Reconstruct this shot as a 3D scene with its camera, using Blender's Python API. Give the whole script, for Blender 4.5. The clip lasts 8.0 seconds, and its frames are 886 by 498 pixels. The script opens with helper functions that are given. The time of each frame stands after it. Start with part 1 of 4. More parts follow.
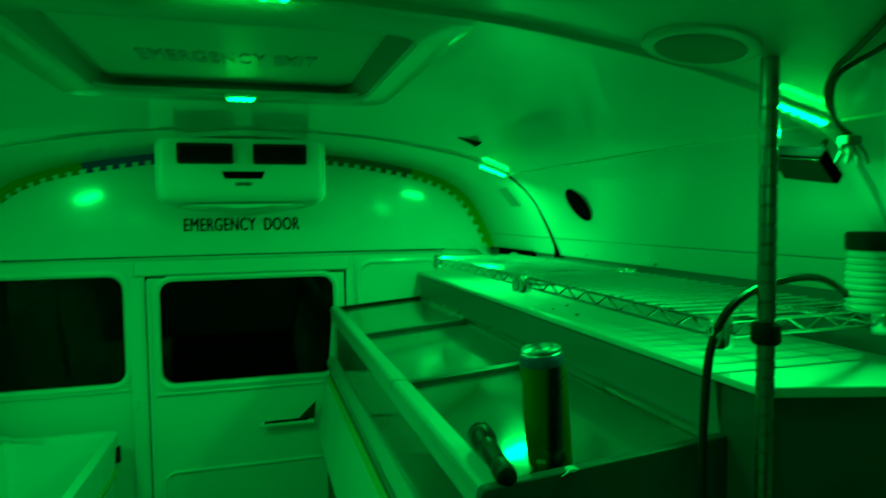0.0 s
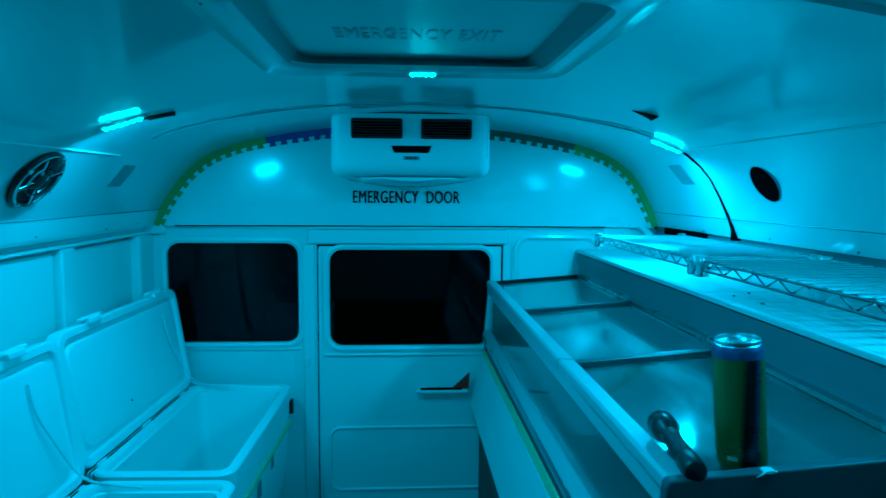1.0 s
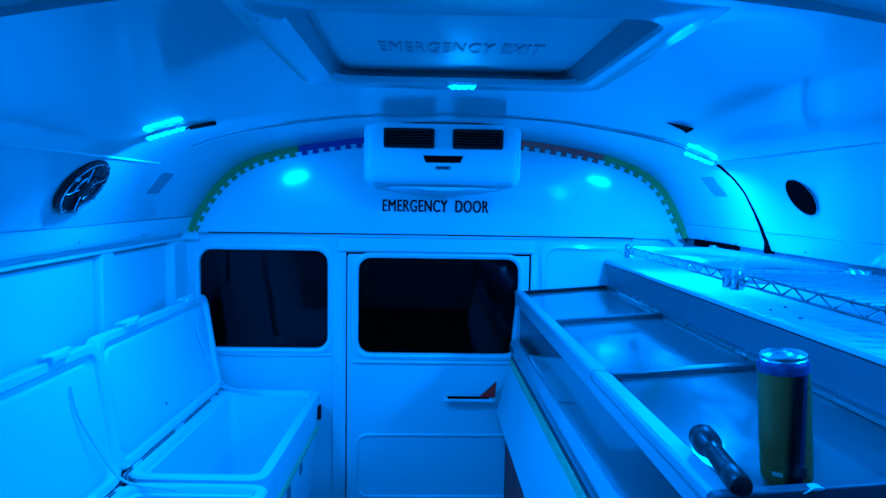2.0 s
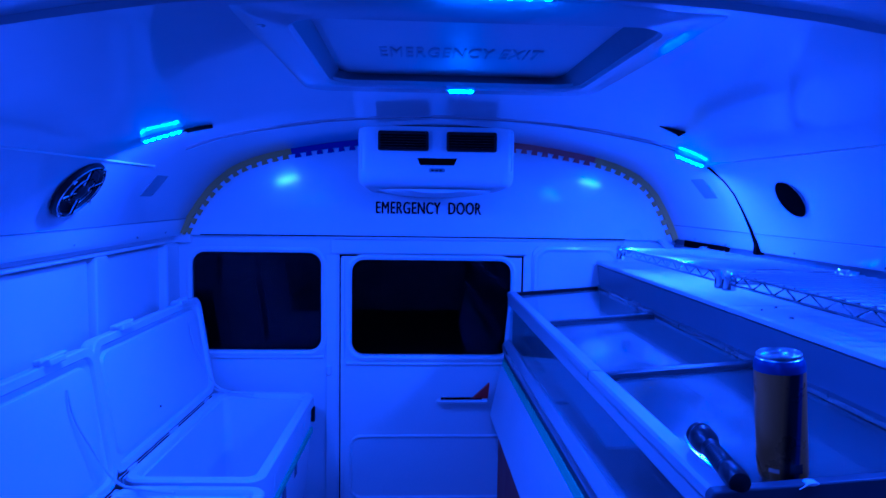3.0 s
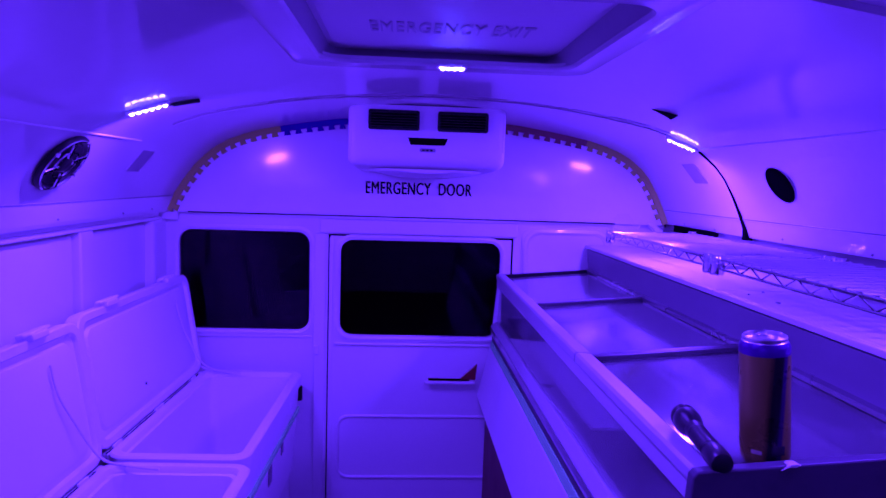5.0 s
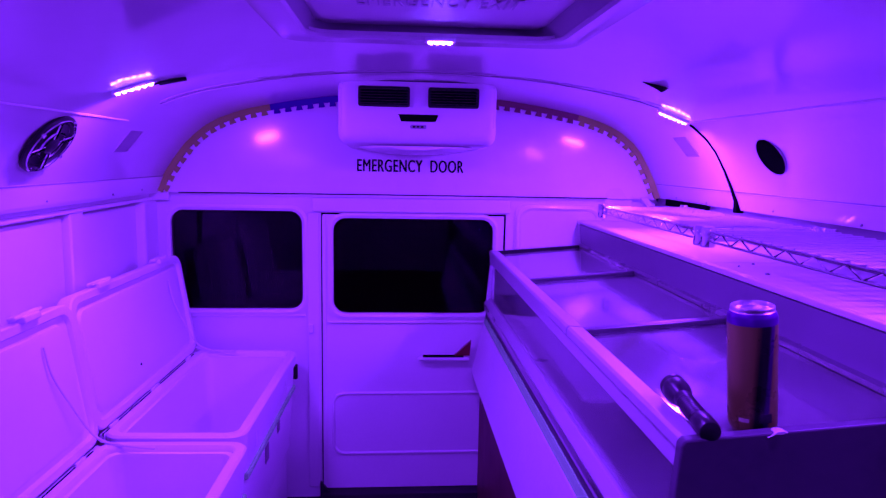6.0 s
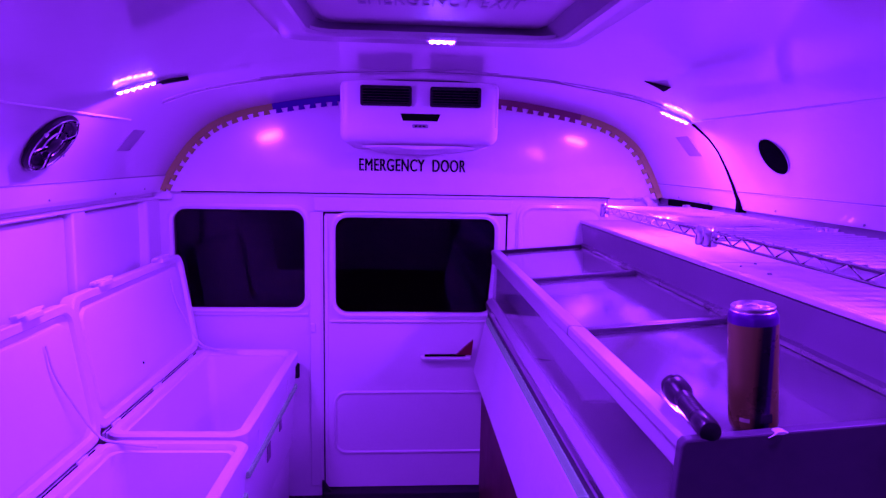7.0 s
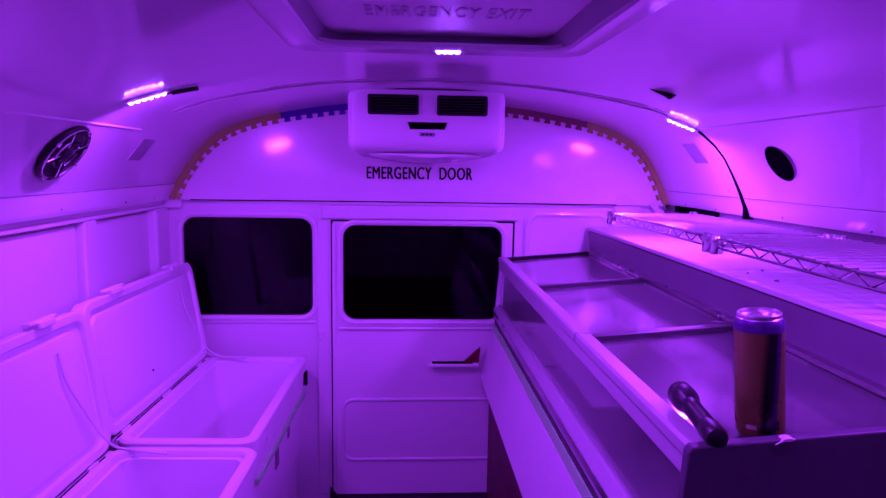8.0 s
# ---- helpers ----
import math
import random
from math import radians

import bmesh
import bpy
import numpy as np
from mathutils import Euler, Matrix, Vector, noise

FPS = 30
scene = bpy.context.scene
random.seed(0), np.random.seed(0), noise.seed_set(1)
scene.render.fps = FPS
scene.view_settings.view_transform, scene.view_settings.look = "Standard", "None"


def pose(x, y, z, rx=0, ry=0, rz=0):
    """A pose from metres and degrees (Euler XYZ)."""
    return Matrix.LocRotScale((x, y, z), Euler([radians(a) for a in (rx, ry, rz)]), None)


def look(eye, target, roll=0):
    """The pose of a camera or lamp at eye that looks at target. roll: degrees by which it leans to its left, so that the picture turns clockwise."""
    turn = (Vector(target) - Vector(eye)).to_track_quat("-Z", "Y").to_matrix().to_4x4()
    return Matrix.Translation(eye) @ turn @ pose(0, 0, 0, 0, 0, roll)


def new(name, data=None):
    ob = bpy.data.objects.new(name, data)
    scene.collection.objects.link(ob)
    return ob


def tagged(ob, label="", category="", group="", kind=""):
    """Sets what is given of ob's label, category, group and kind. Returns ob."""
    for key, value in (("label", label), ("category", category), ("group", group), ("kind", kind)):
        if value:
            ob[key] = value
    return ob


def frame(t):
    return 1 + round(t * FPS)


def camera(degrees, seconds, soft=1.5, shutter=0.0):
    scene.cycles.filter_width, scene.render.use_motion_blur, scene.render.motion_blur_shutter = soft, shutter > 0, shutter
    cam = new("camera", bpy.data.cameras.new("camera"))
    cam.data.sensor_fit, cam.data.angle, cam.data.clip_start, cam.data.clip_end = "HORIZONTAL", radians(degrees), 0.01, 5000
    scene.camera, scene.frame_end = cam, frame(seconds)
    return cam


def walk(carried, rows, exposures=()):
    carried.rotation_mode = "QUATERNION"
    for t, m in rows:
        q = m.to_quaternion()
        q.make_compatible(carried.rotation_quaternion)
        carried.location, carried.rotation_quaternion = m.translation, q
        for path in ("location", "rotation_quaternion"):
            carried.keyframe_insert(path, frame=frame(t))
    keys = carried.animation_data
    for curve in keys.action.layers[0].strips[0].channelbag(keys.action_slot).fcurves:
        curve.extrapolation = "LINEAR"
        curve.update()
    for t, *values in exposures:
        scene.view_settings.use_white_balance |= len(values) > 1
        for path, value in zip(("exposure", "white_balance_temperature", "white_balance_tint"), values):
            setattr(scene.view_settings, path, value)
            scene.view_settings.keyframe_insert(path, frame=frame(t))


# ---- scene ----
cam = camera(68.9, 8.0, soft=1.4, shutter=0.8)
PATH = [
    (0, (0.038, 0.034, 1.545), (0.596, 1.951, 1.436), -0.7),
    (0.3, (0.035, 0.041, 1.543), (0.510, 1.977, 1.382), -0.45),
    (0.5, (0.024, 0.046, 1.543), (0.429, 1.997, 1.362), -0.3),
    (0.7, (0.003, 0.052, 1.545), (0.298, 2.022, 1.362), 0.05),
    (0.8, (-0.007, 0.054, 1.546), (0.184, 2.037, 1.363), 0.2),
    (1, (-0.021, 0.056, 1.546), (0.101, 2.044, 1.362), 0.43),
    (1.5, (-0.048, 0.048, 1.55), (-0.002, 2.039, 1.371), 0.88),
    (1.7, (-0.053, 0.046, 1.551), (-0.006, 2.037, 1.379), 0.9),
    (2.8, (-0.081, 0.034, 1.554), (0.031, 2.026, 1.411), 0.9),
    (3, (-0.085, 0.03, 1.555), (0.015, 2.021, 1.399), 0.88),
    (3.5, (-0.084, 0.031, 1.555), (-0.007, 2.021, 1.369), 0.4),
    (4, (-0.084, 0.031, 1.554), (-0.011, 2.022, 1.369), 0.4),
    (4.2, (-0.084, 0.032, 1.554), (-0.010, 2.023, 1.366), 0.45),
    (5.3, (-0.078, 0.041, 1.543), (0.069, 2.021, 1.305), 2.0),
    (5.5, (-0.077, 0.042, 1.542), (0.069, 2.015, 1.25), 1.6),
    (6, (-0.072, 0.037, 1.542), (0.076, 2.013, 1.268), 1.1),
    (6.5, (-0.07, 0.039, 1.542), (0.067, 2.014, 1.259), 1.29),
    (7, (-0.068, 0.037, 1.542), (0.071, 2.013, 1.266), 1.14),
    (7.5, (-0.068, 0.032, 1.543), (0.059, 2.01, 1.271), 1.1),
    (8, (-0.069, 0.027, 1.545), (0.048, 2.007, 1.29), 0.92),
]
EXPOSURES = [
    (0, -2.00, 3261, -475),
    (0.5, -2.20, 3659, -475),
    (0.62, -2.10, 3061, -475),
    (0.8, -0.20, 2778, -337),
    (1.0, 0.24, 2632, -250),
    (1.5, 0.54, 2778, -162),
    (1.7, 0.74, 3000, -137),
    (2.8, 0.34, 3846, -25),
    (3.0, -0.19, 4054, 25),
    (3.5, -0.39, 4688, 87),
    (4.0, -0.59, 6000, 200),
    (5.5, -0.29, 7895, 325),
    (6.0, -0.19, 8824, 375),
    (6.5, 0.01, 9375, 375),
    (7.0, -0.09, 9375, 387),
    (7.5, -0.39, 9375, 375),
    (8, -0.39, 10714, 387),
]
walk(cam, [(t, look(eye, aim, roll)) for t, eye, aim, roll in PATH], EXPOSURES)

# ---- world and lamps ----
world = bpy.data.worlds.new("night")
world.use_nodes = True
world.node_tree.nodes["Background"].inputs[0].default_value = (0.10, 0.12, 0.2, 1)
world.node_tree.nodes["Background"].inputs[1].default_value = 0.004
scene.world = world

LED_COLOUR = (0.10, 0.15, 1.0)
LED_POWER = 6.4
DIODE_GLOW = 60.0

# half of the roof's cross section, from the middle down to the window header: x, z
ARCH = [(0.0, 1.815), (0.12, 1.813), (0.285, 1.8045), (0.40, 1.793), (0.52, 1.775), (0.62, 1.757), (0.70, 1.740), (0.77, 1.719),
        (0.83, 1.695), (0.88, 1.667), (0.93, 1.626), (0.965, 1.585), (1.0, 1.525), (1.03, 1.465), (1.06, 1.392)]
CROWN = 0.025  # x of the roof's crown
# the left side stands a little wider towards its foot
PROFILE = {1: ARCH, -1: ARCH[:-4] + [(0.970, 1.585), (1.014, 1.525), (1.052, 1.465), (1.086, 1.392)]}
REAR, FRONT = 2.85, -3.2
SIDE = 1.12


def roof(x):
    """Height of the ceiling's inner face at x."""
    a = abs(x - CROWN)
    side = PROFILE[1 if x >= CROWN else -1]
    for (x0, z0), (x1, z1) in zip(side, side[1:]):
        if a <= x1:
            return z0 + (z1 - z0) * (a - x0) / (x1 - x0)
    return ARCH[-1][1]


def rear_face(x, z):
    """y of the slightly dished upper rear panel at x, z."""
    return REAR - 0.003 - 0.03 * (x / 1.03) ** 2 - 0.02 * (1.81 - z)


def roof_turn(x):
    """Slope of the ceiling at x, in degrees about y (positive falls towards +x)."""
    return math.degrees(math.atan2(roof(x - 0.02) - roof(x + 0.02), 0.04))


# ---- materials ----
def material(name, base, rough=0.5, metal=0.0, vary=0.12, grain=60.0, bump=0.02, coat=0.0, big=2.5, rough_vary=0.12, stain=None, spec=0.5, coat_rough=0.045):
    m = bpy.data.materials.new(name)
    m.use_nodes = True
    nt = m.node_tree
    N, L = nt.nodes, nt.links
    b = N["Principled BSDF"]
    co = N.new("ShaderNodeTexCoord")
    small, large = N.new("ShaderNodeTexNoise"), N.new("ShaderNodeTexNoise")
    small.inputs["Scale"].default_value, large.inputs["Scale"].default_value = grain, big
    small.inputs["Detail"].default_value, large.inputs["Detail"].default_value = 4, 5
    for n in (small, large):
        L.new(co.outputs["Object"], n.inputs["Vector"])
    mix = N.new("ShaderNodeMix")
    mix.data_type = "RGBA"
    dark = stain or tuple(c * (1 - vary * 2) for c in base)
    mix.inputs["A"].default_value, mix.inputs["B"].default_value = (*base, 1), (*dark, 1)
    ramp = N.new("ShaderNodeMapRange")
    ramp.inputs["From Min"].default_value, ramp.inputs["From Max"].default_value = 0.42, 0.78
    ramp.inputs["To Max"].default_value = 1.0
    L.new(large.outputs["Fac"], ramp.inputs["Value"])
    mul = N.new("ShaderNodeMath")
    mul.operation = "MULTIPLY"
    L.new(ramp.outputs["Result"], mul.inputs[0])
    L.new(small.outputs["Fac"], mul.inputs[1])
    L.new(mul.outputs[0], mix.inputs["Factor"])
    L.new(mix.outputs["Result"], b.inputs["Base Color"])
    rr = N.new("ShaderNodeMapRange")
    rr.inputs["To Min"].default_value, rr.inputs["To Max"].default_value = max(0.02, rough - rough_vary), min(1, rough + rough_vary)
    L.new(large.outputs["Fac"], rr.inputs["Value"])
    L.new(rr.outputs["Result"], b.inputs["Roughness"])
    b.inputs["Metallic"].default_value = metal
    b.inputs["Specular IOR Level"].default_value = spec
    b.inputs["Coat Weight"].default_value = coat
    b.inputs["Coat Roughness"].default_value = coat_rough
    if bump:
        bp = N.new("ShaderNodeBump")
        bp.inputs["Strength"].default_value, bp.inputs["Distance"].default_value = bump * 5, 0.004
        L.new(small.outputs["Fac"], bp.inputs["Height"])
        L.new(bp.outputs["Normal"], b.inputs["Normal"])
    return m


def glass_material(name, colour, rough=0.02, ior=1.45, film=0.0):
    """Glass; film: share of the surface dulled by a patchy film of dust and wipe marks."""
    m = bpy.data.materials.new(name)
    m.use_nodes = True
    N, L = m.node_tree.nodes, m.node_tree.links
    b = N["Principled BSDF"]
    b.inputs["Base Color"].default_value = (*colour, 1)
    b.inputs["Transmission Weight"].default_value = 1.0
    b.inputs["Roughness"].default_value = rough
    b.inputs["IOR"].default_value = ior
    if film:
        co, stretch, wipe = N.new("ShaderNodeTexCoord"), N.new("ShaderNodeMapping"), N.new("ShaderNodeTexNoise")
        stretch.inputs["Scale"].default_value = (9.0, 3.5, 9.0)
        wipe.inputs["Scale"].default_value, wipe.inputs["Detail"].default_value, wipe.inputs["Distortion"].default_value = 1.0, 6, 1.2
        span = N.new("ShaderNodeMapRange")
        span.inputs["From Min"].default_value, span.inputs["From Max"].default_value = 0.35, 0.7
        span.inputs["To Min"].default_value, span.inputs["To Max"].default_value = 1 - film * 0.3, 1 - film
        L.new(co.outputs["Object"], stretch.inputs["Vector"])
        L.new(stretch.outputs["Vector"], wipe.inputs["Vector"])
        L.new(wipe.outputs["Fac"], span.inputs["Value"])
        L.new(span.outputs["Result"], b.inputs["Transmission Weight"])
        fog = N.new("ShaderNodeMapRange")
        fog.inputs["To Min"].default_value, fog.inputs["To Max"].default_value = rough, rough + 0.12
        L.new(wipe.outputs["Fac"], fog.inputs["Value"])
        L.new(fog.outputs["Result"], b.inputs["Roughness"])
    return m


def glow_material(name, colour, strength):
    m = bpy.data.materials.new(name)
    m.use_nodes = True
    b = m.node_tree.nodes["Principled BSDF"]
    b.inputs["Base Color"].default_value = (0.8, 0.8, 0.8, 1)
    b.inputs["Emission Color"].default_value = (*colour, 1)
    b.inputs["Emission Strength"].default_value = strength
    return m


def can_label(name, main, dark, blue):
    """Printed can: a dark soft-edged stripe and a bluish one beside it on the main colour, by the angle round the can."""
    m = material(name, main, 0.3, 0.4, vary=0.2, grain=30, bump=0, big=20)
    nt = m.node_tree
    co, grad, ramp, mix = nt.nodes.new("ShaderNodeTexCoord"), nt.nodes.new("ShaderNodeTexGradient"), nt.nodes.new("ShaderNodeValToRGB"), nt.nodes.new("ShaderNodeMix")
    grad.gradient_type = "RADIAL"
    nt.links.new(co.outputs["Object"], grad.inputs["Vector"])
    nt.links.new(grad.outputs["Fac"], ramp.inputs["Fac"])
    stops = [(0.0, main), (0.145, main), (0.178, dark), (0.225, dark), (0.240, blue), (0.258, blue), (0.275, main), (1.0, main)]
    for k, (p, c) in enumerate(stops):
        e = ramp.color_ramp.elements[k] if k < 2 else ramp.color_ramp.elements.new(p)
        e.position, e.color = p, (*c, 1)
    for k, (p, c) in enumerate(stops):
        ramp.color_ramp.elements[k].position, ramp.color_ramp.elements[k].color = p, (*c, 1)
    mix.data_type, mix.blend_type = "RGBA", "MULTIPLY"
    mix.inputs["Factor"].default_value = 0.35
    body = nt.nodes["Principled BSDF"]
    grain = body.inputs["Base Color"].links[0].from_socket
    nt.links.new(ramp.outputs["Color"], mix.inputs["A"])
    nt.links.new(grain, mix.inputs["B"])
    nt.links.new(mix.outputs["Result"], body.inputs["Base Color"])
    return m


CEILING = material("glossy white ceiling paint", (0.66, 0.66, 0.66), 0.5, vary=0.07, grain=35, bump=0.003, coat=0.8, big=1.6, rough_vary=0.08, coat_rough=0.075)
PAINT = material("white bus paint", (0.80, 0.80, 0.78), 0.34, vary=0.06, grain=90, bump=0.01, coat=0.15, big=2.2)
DOME = material("glossy white rear panel", (0.80, 0.80, 0.79), 0.3, vary=0.06, grain=22, bump=0.03, coat=0.9, big=3.0, rough_vary=0.08, coat_rough=0.11)
PANEL = material("white window panel", (0.80, 0.80, 0.78), 0.45, vary=0.06, grain=70, bump=0.01)
PLASTIC = material("white cooler plastic", (0.84, 0.84, 0.83), 0.42, vary=0.05, grain=140, bump=0.012)
UNIT = material("white moulded housing", (0.80, 0.80, 0.79), 0.38, vary=0.04, grain=120, bump=0.008)
CASE = material("white enamelled case metal", (0.72, 0.72, 0.71), 0.42, vary=0.1, grain=60, bump=0.008)
# Liner grey is lowered to put the deep case's dimness into its colour.
LINER = material("case liner darkened for depth", (0.26, 0.27, 0.28), 0.6, vary=0.15, grain=25, bump=0.01, big=4)
STEEL = material("brushed steel", (0.62, 0.62, 0.62), 0.28, 1.0, grain=200, bump=0.01)
RAIL = material("satin aluminium rail", (0.46, 0.46, 0.47), 0.50, 0.15, vary=0.08, grain=80, bump=0.006)
BAR = material("dark steel bar", (0.20, 0.20, 0.21), 0.3, 0.8, grain=120, bump=0.004)
# Shade is put into this grey: the upstand and right wall below its header.
SHADED = material("panel grey with shade painted in", (0.21, 0.21, 0.23), 0.4, vary=0.1, grain=50, bump=0.008)
POST = material("tarnished chrome post", (0.26, 0.26, 0.27), 0.24, 0.9, vary=0.2, grain=80, bump=0.004)
MAT = material("dark rubber mat", (0.075, 0.075, 0.08), 0.6, vary=0.2, grain=60, bump=0.02)
CHROME = material("chrome wire", (0.88, 0.88, 0.90), 0.12, 1.0, vary=0.08, grain=150, bump=0.0, rough_vary=0.04)
WIRE = material("plated shelf wire", (0.85, 0.85, 0.87), 0.24, 1.0, vary=0.1, grain=150, bump=0.0, rough_vary=0.05)
BLACK = material("black plastic", (0.010, 0.010, 0.011), 0.45, vary=0.1, grain=120, bump=0.01, spec=0.3)
ENDPANEL = material("black laminate", (0.085, 0.085, 0.095), 0.45, vary=0.25, grain=45, bump=0.012, spec=0.35, big=5)
GAP = material("dark gap", (0.004, 0.004, 0.005), 0.9, bump=0, spec=0.0)
RUBBER = material("black ribbed rubber", (0.02, 0.02, 0.021), 0.7, vary=0.2, grain=40, bump=0.03)
GREY = material("grey plate", (0.30, 0.30, 0.31), 0.45, vary=0.1)
SEAM = material("worn seam paint", (0.42, 0.38, 0.37), 0.55, vary=0.38, grain=26, big=14)
DULL = material("matt grey seam filler", (0.22, 0.21, 0.21), 0.6, vary=0.2, grain=20)
RED = material("red plastic", (0.28, 0.02, 0.012), 0.35, vary=0.06)
RUST = material("dark red base panel", (0.20, 0.03, 0.02), 0.5, vary=0.2, grain=30, big=6)
GREEN = material("green vinyl stripe", (0.0, 0.62, 0.34), 0.7, vary=0.08, spec=0.0)
ORANGE = material("orange foam", (0.40, 0.35, 0.09), 0.85, vary=0.08, grain=180, bump=0.03)
BLUE = material("blue foam", (0.03, 0.05, 0.26), 0.85, vary=0.08, grain=180, bump=0.03)
CRIMSON = material("red foam", (0.32, 0.11, 0.08), 0.85, vary=0.08, grain=180, bump=0.03)
INK = material("black lettering", (0.006, 0.006, 0.007), 0.7, bump=0, spec=0.15)
EMBOSS = material("grey embossed lettering", (0.57, 0.57, 0.58), 0.5, bump=0)
CANSIDE = can_label("printed can side", (0.36, 0.22, 0.06), (0.014, 0.012, 0.016), (0.07, 0.05, 0.14))
CANBAND = material("blue printed can band", (0.075, 0.075, 0.19), 0.34, 0.5, vary=0.06, bump=0)
CANDARK = material("dark printed can panel", (0.012, 0.014, 0.02), 0.3, 0.2, vary=0.1, bump=0)
CANPALE = material("pale printed mark", (0.6, 0.5, 0.35), 0.35, 0.2, vary=0.1, bump=0)
ALUMINIUM = material("bare aluminium", (0.78, 0.78, 0.79), 0.3, 1.0, vary=0.05, bump=0)
ANODISED = material("black anodised metal", (0.014, 0.014, 0.016), 0.34, 0.3, vary=0.1, grain=150, bump=0.006)
CORD = material("white cord", (0.75, 0.75, 0.74), 0.6, vary=0.08)
NIGHT = glass_material("window glass", (0.16, 0.16, 0.17), 0.02, 1.3)
CLEAR = glass_material("clear case glass", (0.90, 0.94, 0.93), film=0.06)
DIODE = glow_material("lit diode", (0.004, 0.21, 1.0), DIODE_GLOW)


# ---- mesh helpers ----
def part(name, bm, mat, parent=None, label="", smooth=False):
    me = bpy.data.meshes.new(name)
    bmesh.ops.recalc_face_normals(bm, faces=bm.faces)
    bm.to_mesh(me)
    bm.free()
    for m in mat if isinstance(mat, (list, tuple)) else [mat]:
        me.materials.append(m)
    if smooth:
        for p in me.polygons:
            p.use_smooth = True
        me.set_sharp_from_angle(angle=radians(38))
    ob = new(name, me)
    if parent:
        ob.parent = parent
    return tagged(ob, label) if label else ob


def thing(name, label, category, group="", at=(0, 0, 0), rz=0, kind=""):
    ob = new(name)
    ob.empty_display_size = 0.05
    ob.matrix_basis = pose(*at, 0, 0, rz)
    return tagged(ob, label, category, group, kind)


def box(x0, x1, y0, y1, z0, z1, bevel=0.0, seg=2, bm=None, m=None):
    own = bmesh.new()
    bmesh.ops.create_cube(own, size=1, matrix=Matrix.LocRotScale(((x0 + x1) / 2, (y0 + y1) / 2, (z0 + z1) / 2), None, (abs(x1 - x0), abs(y1 - y0), abs(z1 - z0))))
    if bevel:
        bmesh.ops.bevel(own, geom=own.edges[:], offset=bevel, segments=seg, affect="EDGES", profile=0.5)
    if m:
        bmesh.ops.transform(own, matrix=m, verts=own.verts)
    return merge(bm, own)


def merge(bm, own):
    if bm is None:
        return own
    me = bpy.data.meshes.new("tmp")
    own.to_mesh(me)
    own.free()
    bm.from_mesh(me)
    bpy.data.meshes.remove(me)
    return bm


def prism(outline, y0, y1, bm=None, bevel=0.0):
    """A closed x, z outline swept along y."""
    own = bmesh.new()
    face = own.faces.new([own.verts.new((x, y0, z)) for x, z in outline])
    out = bmesh.ops.extrude_face_region(own, geom=[face])
    bmesh.ops.translate(own, vec=(0, y1 - y0, 0), verts=[v for v in out["geom"] if isinstance(v, bmesh.types.BMVert)])
    if bevel:
        bmesh.ops.bevel(own, geom=own.edges[:], offset=bevel, segments=2, affect="EDGES", profile=0.5)
    return merge(bm, own)


def rounded(x0, x1, z0, z1, r, seg=6):
    pts = []
    for cx, cz, a in ((x1 - r, z1 - r, 0), (x0 + r, z1 - r, 90), (x0 + r, z0 + r, 180), (x1 - r, z0 + r, 270)):
        for k in range(seg + 1):
            t = radians(a + 90 * k / seg)
            pts.append((cx + r * math.cos(t), cz + r * math.sin(t)))
    return pts


def plate(outline, holes, y0, y1):
    """A flat x, z sheet with holes, y0 to y1 thick."""
    bm = bmesh.new()
    edges = []
    for loop in (outline, *holes):
        vs = [bm.verts.new((x, y0, z)) for x, z in loop]
        edges += [bm.edges.new((vs[i], vs[(i + 1) % len(vs)])) for i in range(len(vs))]
    bmesh.ops.triangle_fill(bm, use_beauty=True, edges=edges, normal=(0, -1, 0))
    out = bmesh.ops.extrude_face_region(bm, geom=bm.faces[:])
    bmesh.ops.translate(bm, vec=(0, y1 - y0, 0), verts=[v for v in out["geom"] if isinstance(v, bmesh.types.BMVert)])
    return bm


def rings(loops, close=False, caps=False, bm=None):
    """Skin between loops of 3D points of one length."""
    bm = bm or bmesh.new()
    rows = [[bm.verts.new(p) for p in loop] for loop in loops]
    n = len(rows[0])
    for a, b in zip(rows, rows[1:] + ([rows[0]] if close else [])):
        for i in range(n):
            bm.faces.new((a[i], a[(i + 1) % n], b[(i + 1) % n], b[i]))
    if caps:
        bm.faces.new(rows[0])
        bm.faces.new(rows[-1][::-1])
    return bm


def lathe(profile, seg=32, bm=None, m=None):
    """r, z profile turned about z."""
    loops = [[(r * math.cos(2 * math.pi * k / seg), r * math.sin(2 * math.pi * k / seg), z) for k in range(seg)] for r, z in profile]
    own = rings(loops, caps=True)
    if m:
        bmesh.ops.transform(own, matrix=m, verts=own.verts)
    return merge(bm, own)


def tube(points, r, seg=8, bm=None):
    pts = [Vector(p) for p in points]
    loops = []
    up = Vector((0, 0, 1))
    for i, p in enumerate(pts):
        d = (pts[min(i + 1, len(pts) - 1)] - pts[max(i - 1, 0)]).normalized()
        ref = up if abs(d.z) < 0.9 else Vector((1, 0, 0))
        a = d.cross(ref).normalized()
        b = d.cross(a)
        loops.append([tuple(p + r * (math.cos(2 * math.pi * k / seg) * a + math.sin(2 * math.pi * k / seg) * b)) for k in range(seg)])
    return rings(loops, caps=True, bm=bm)


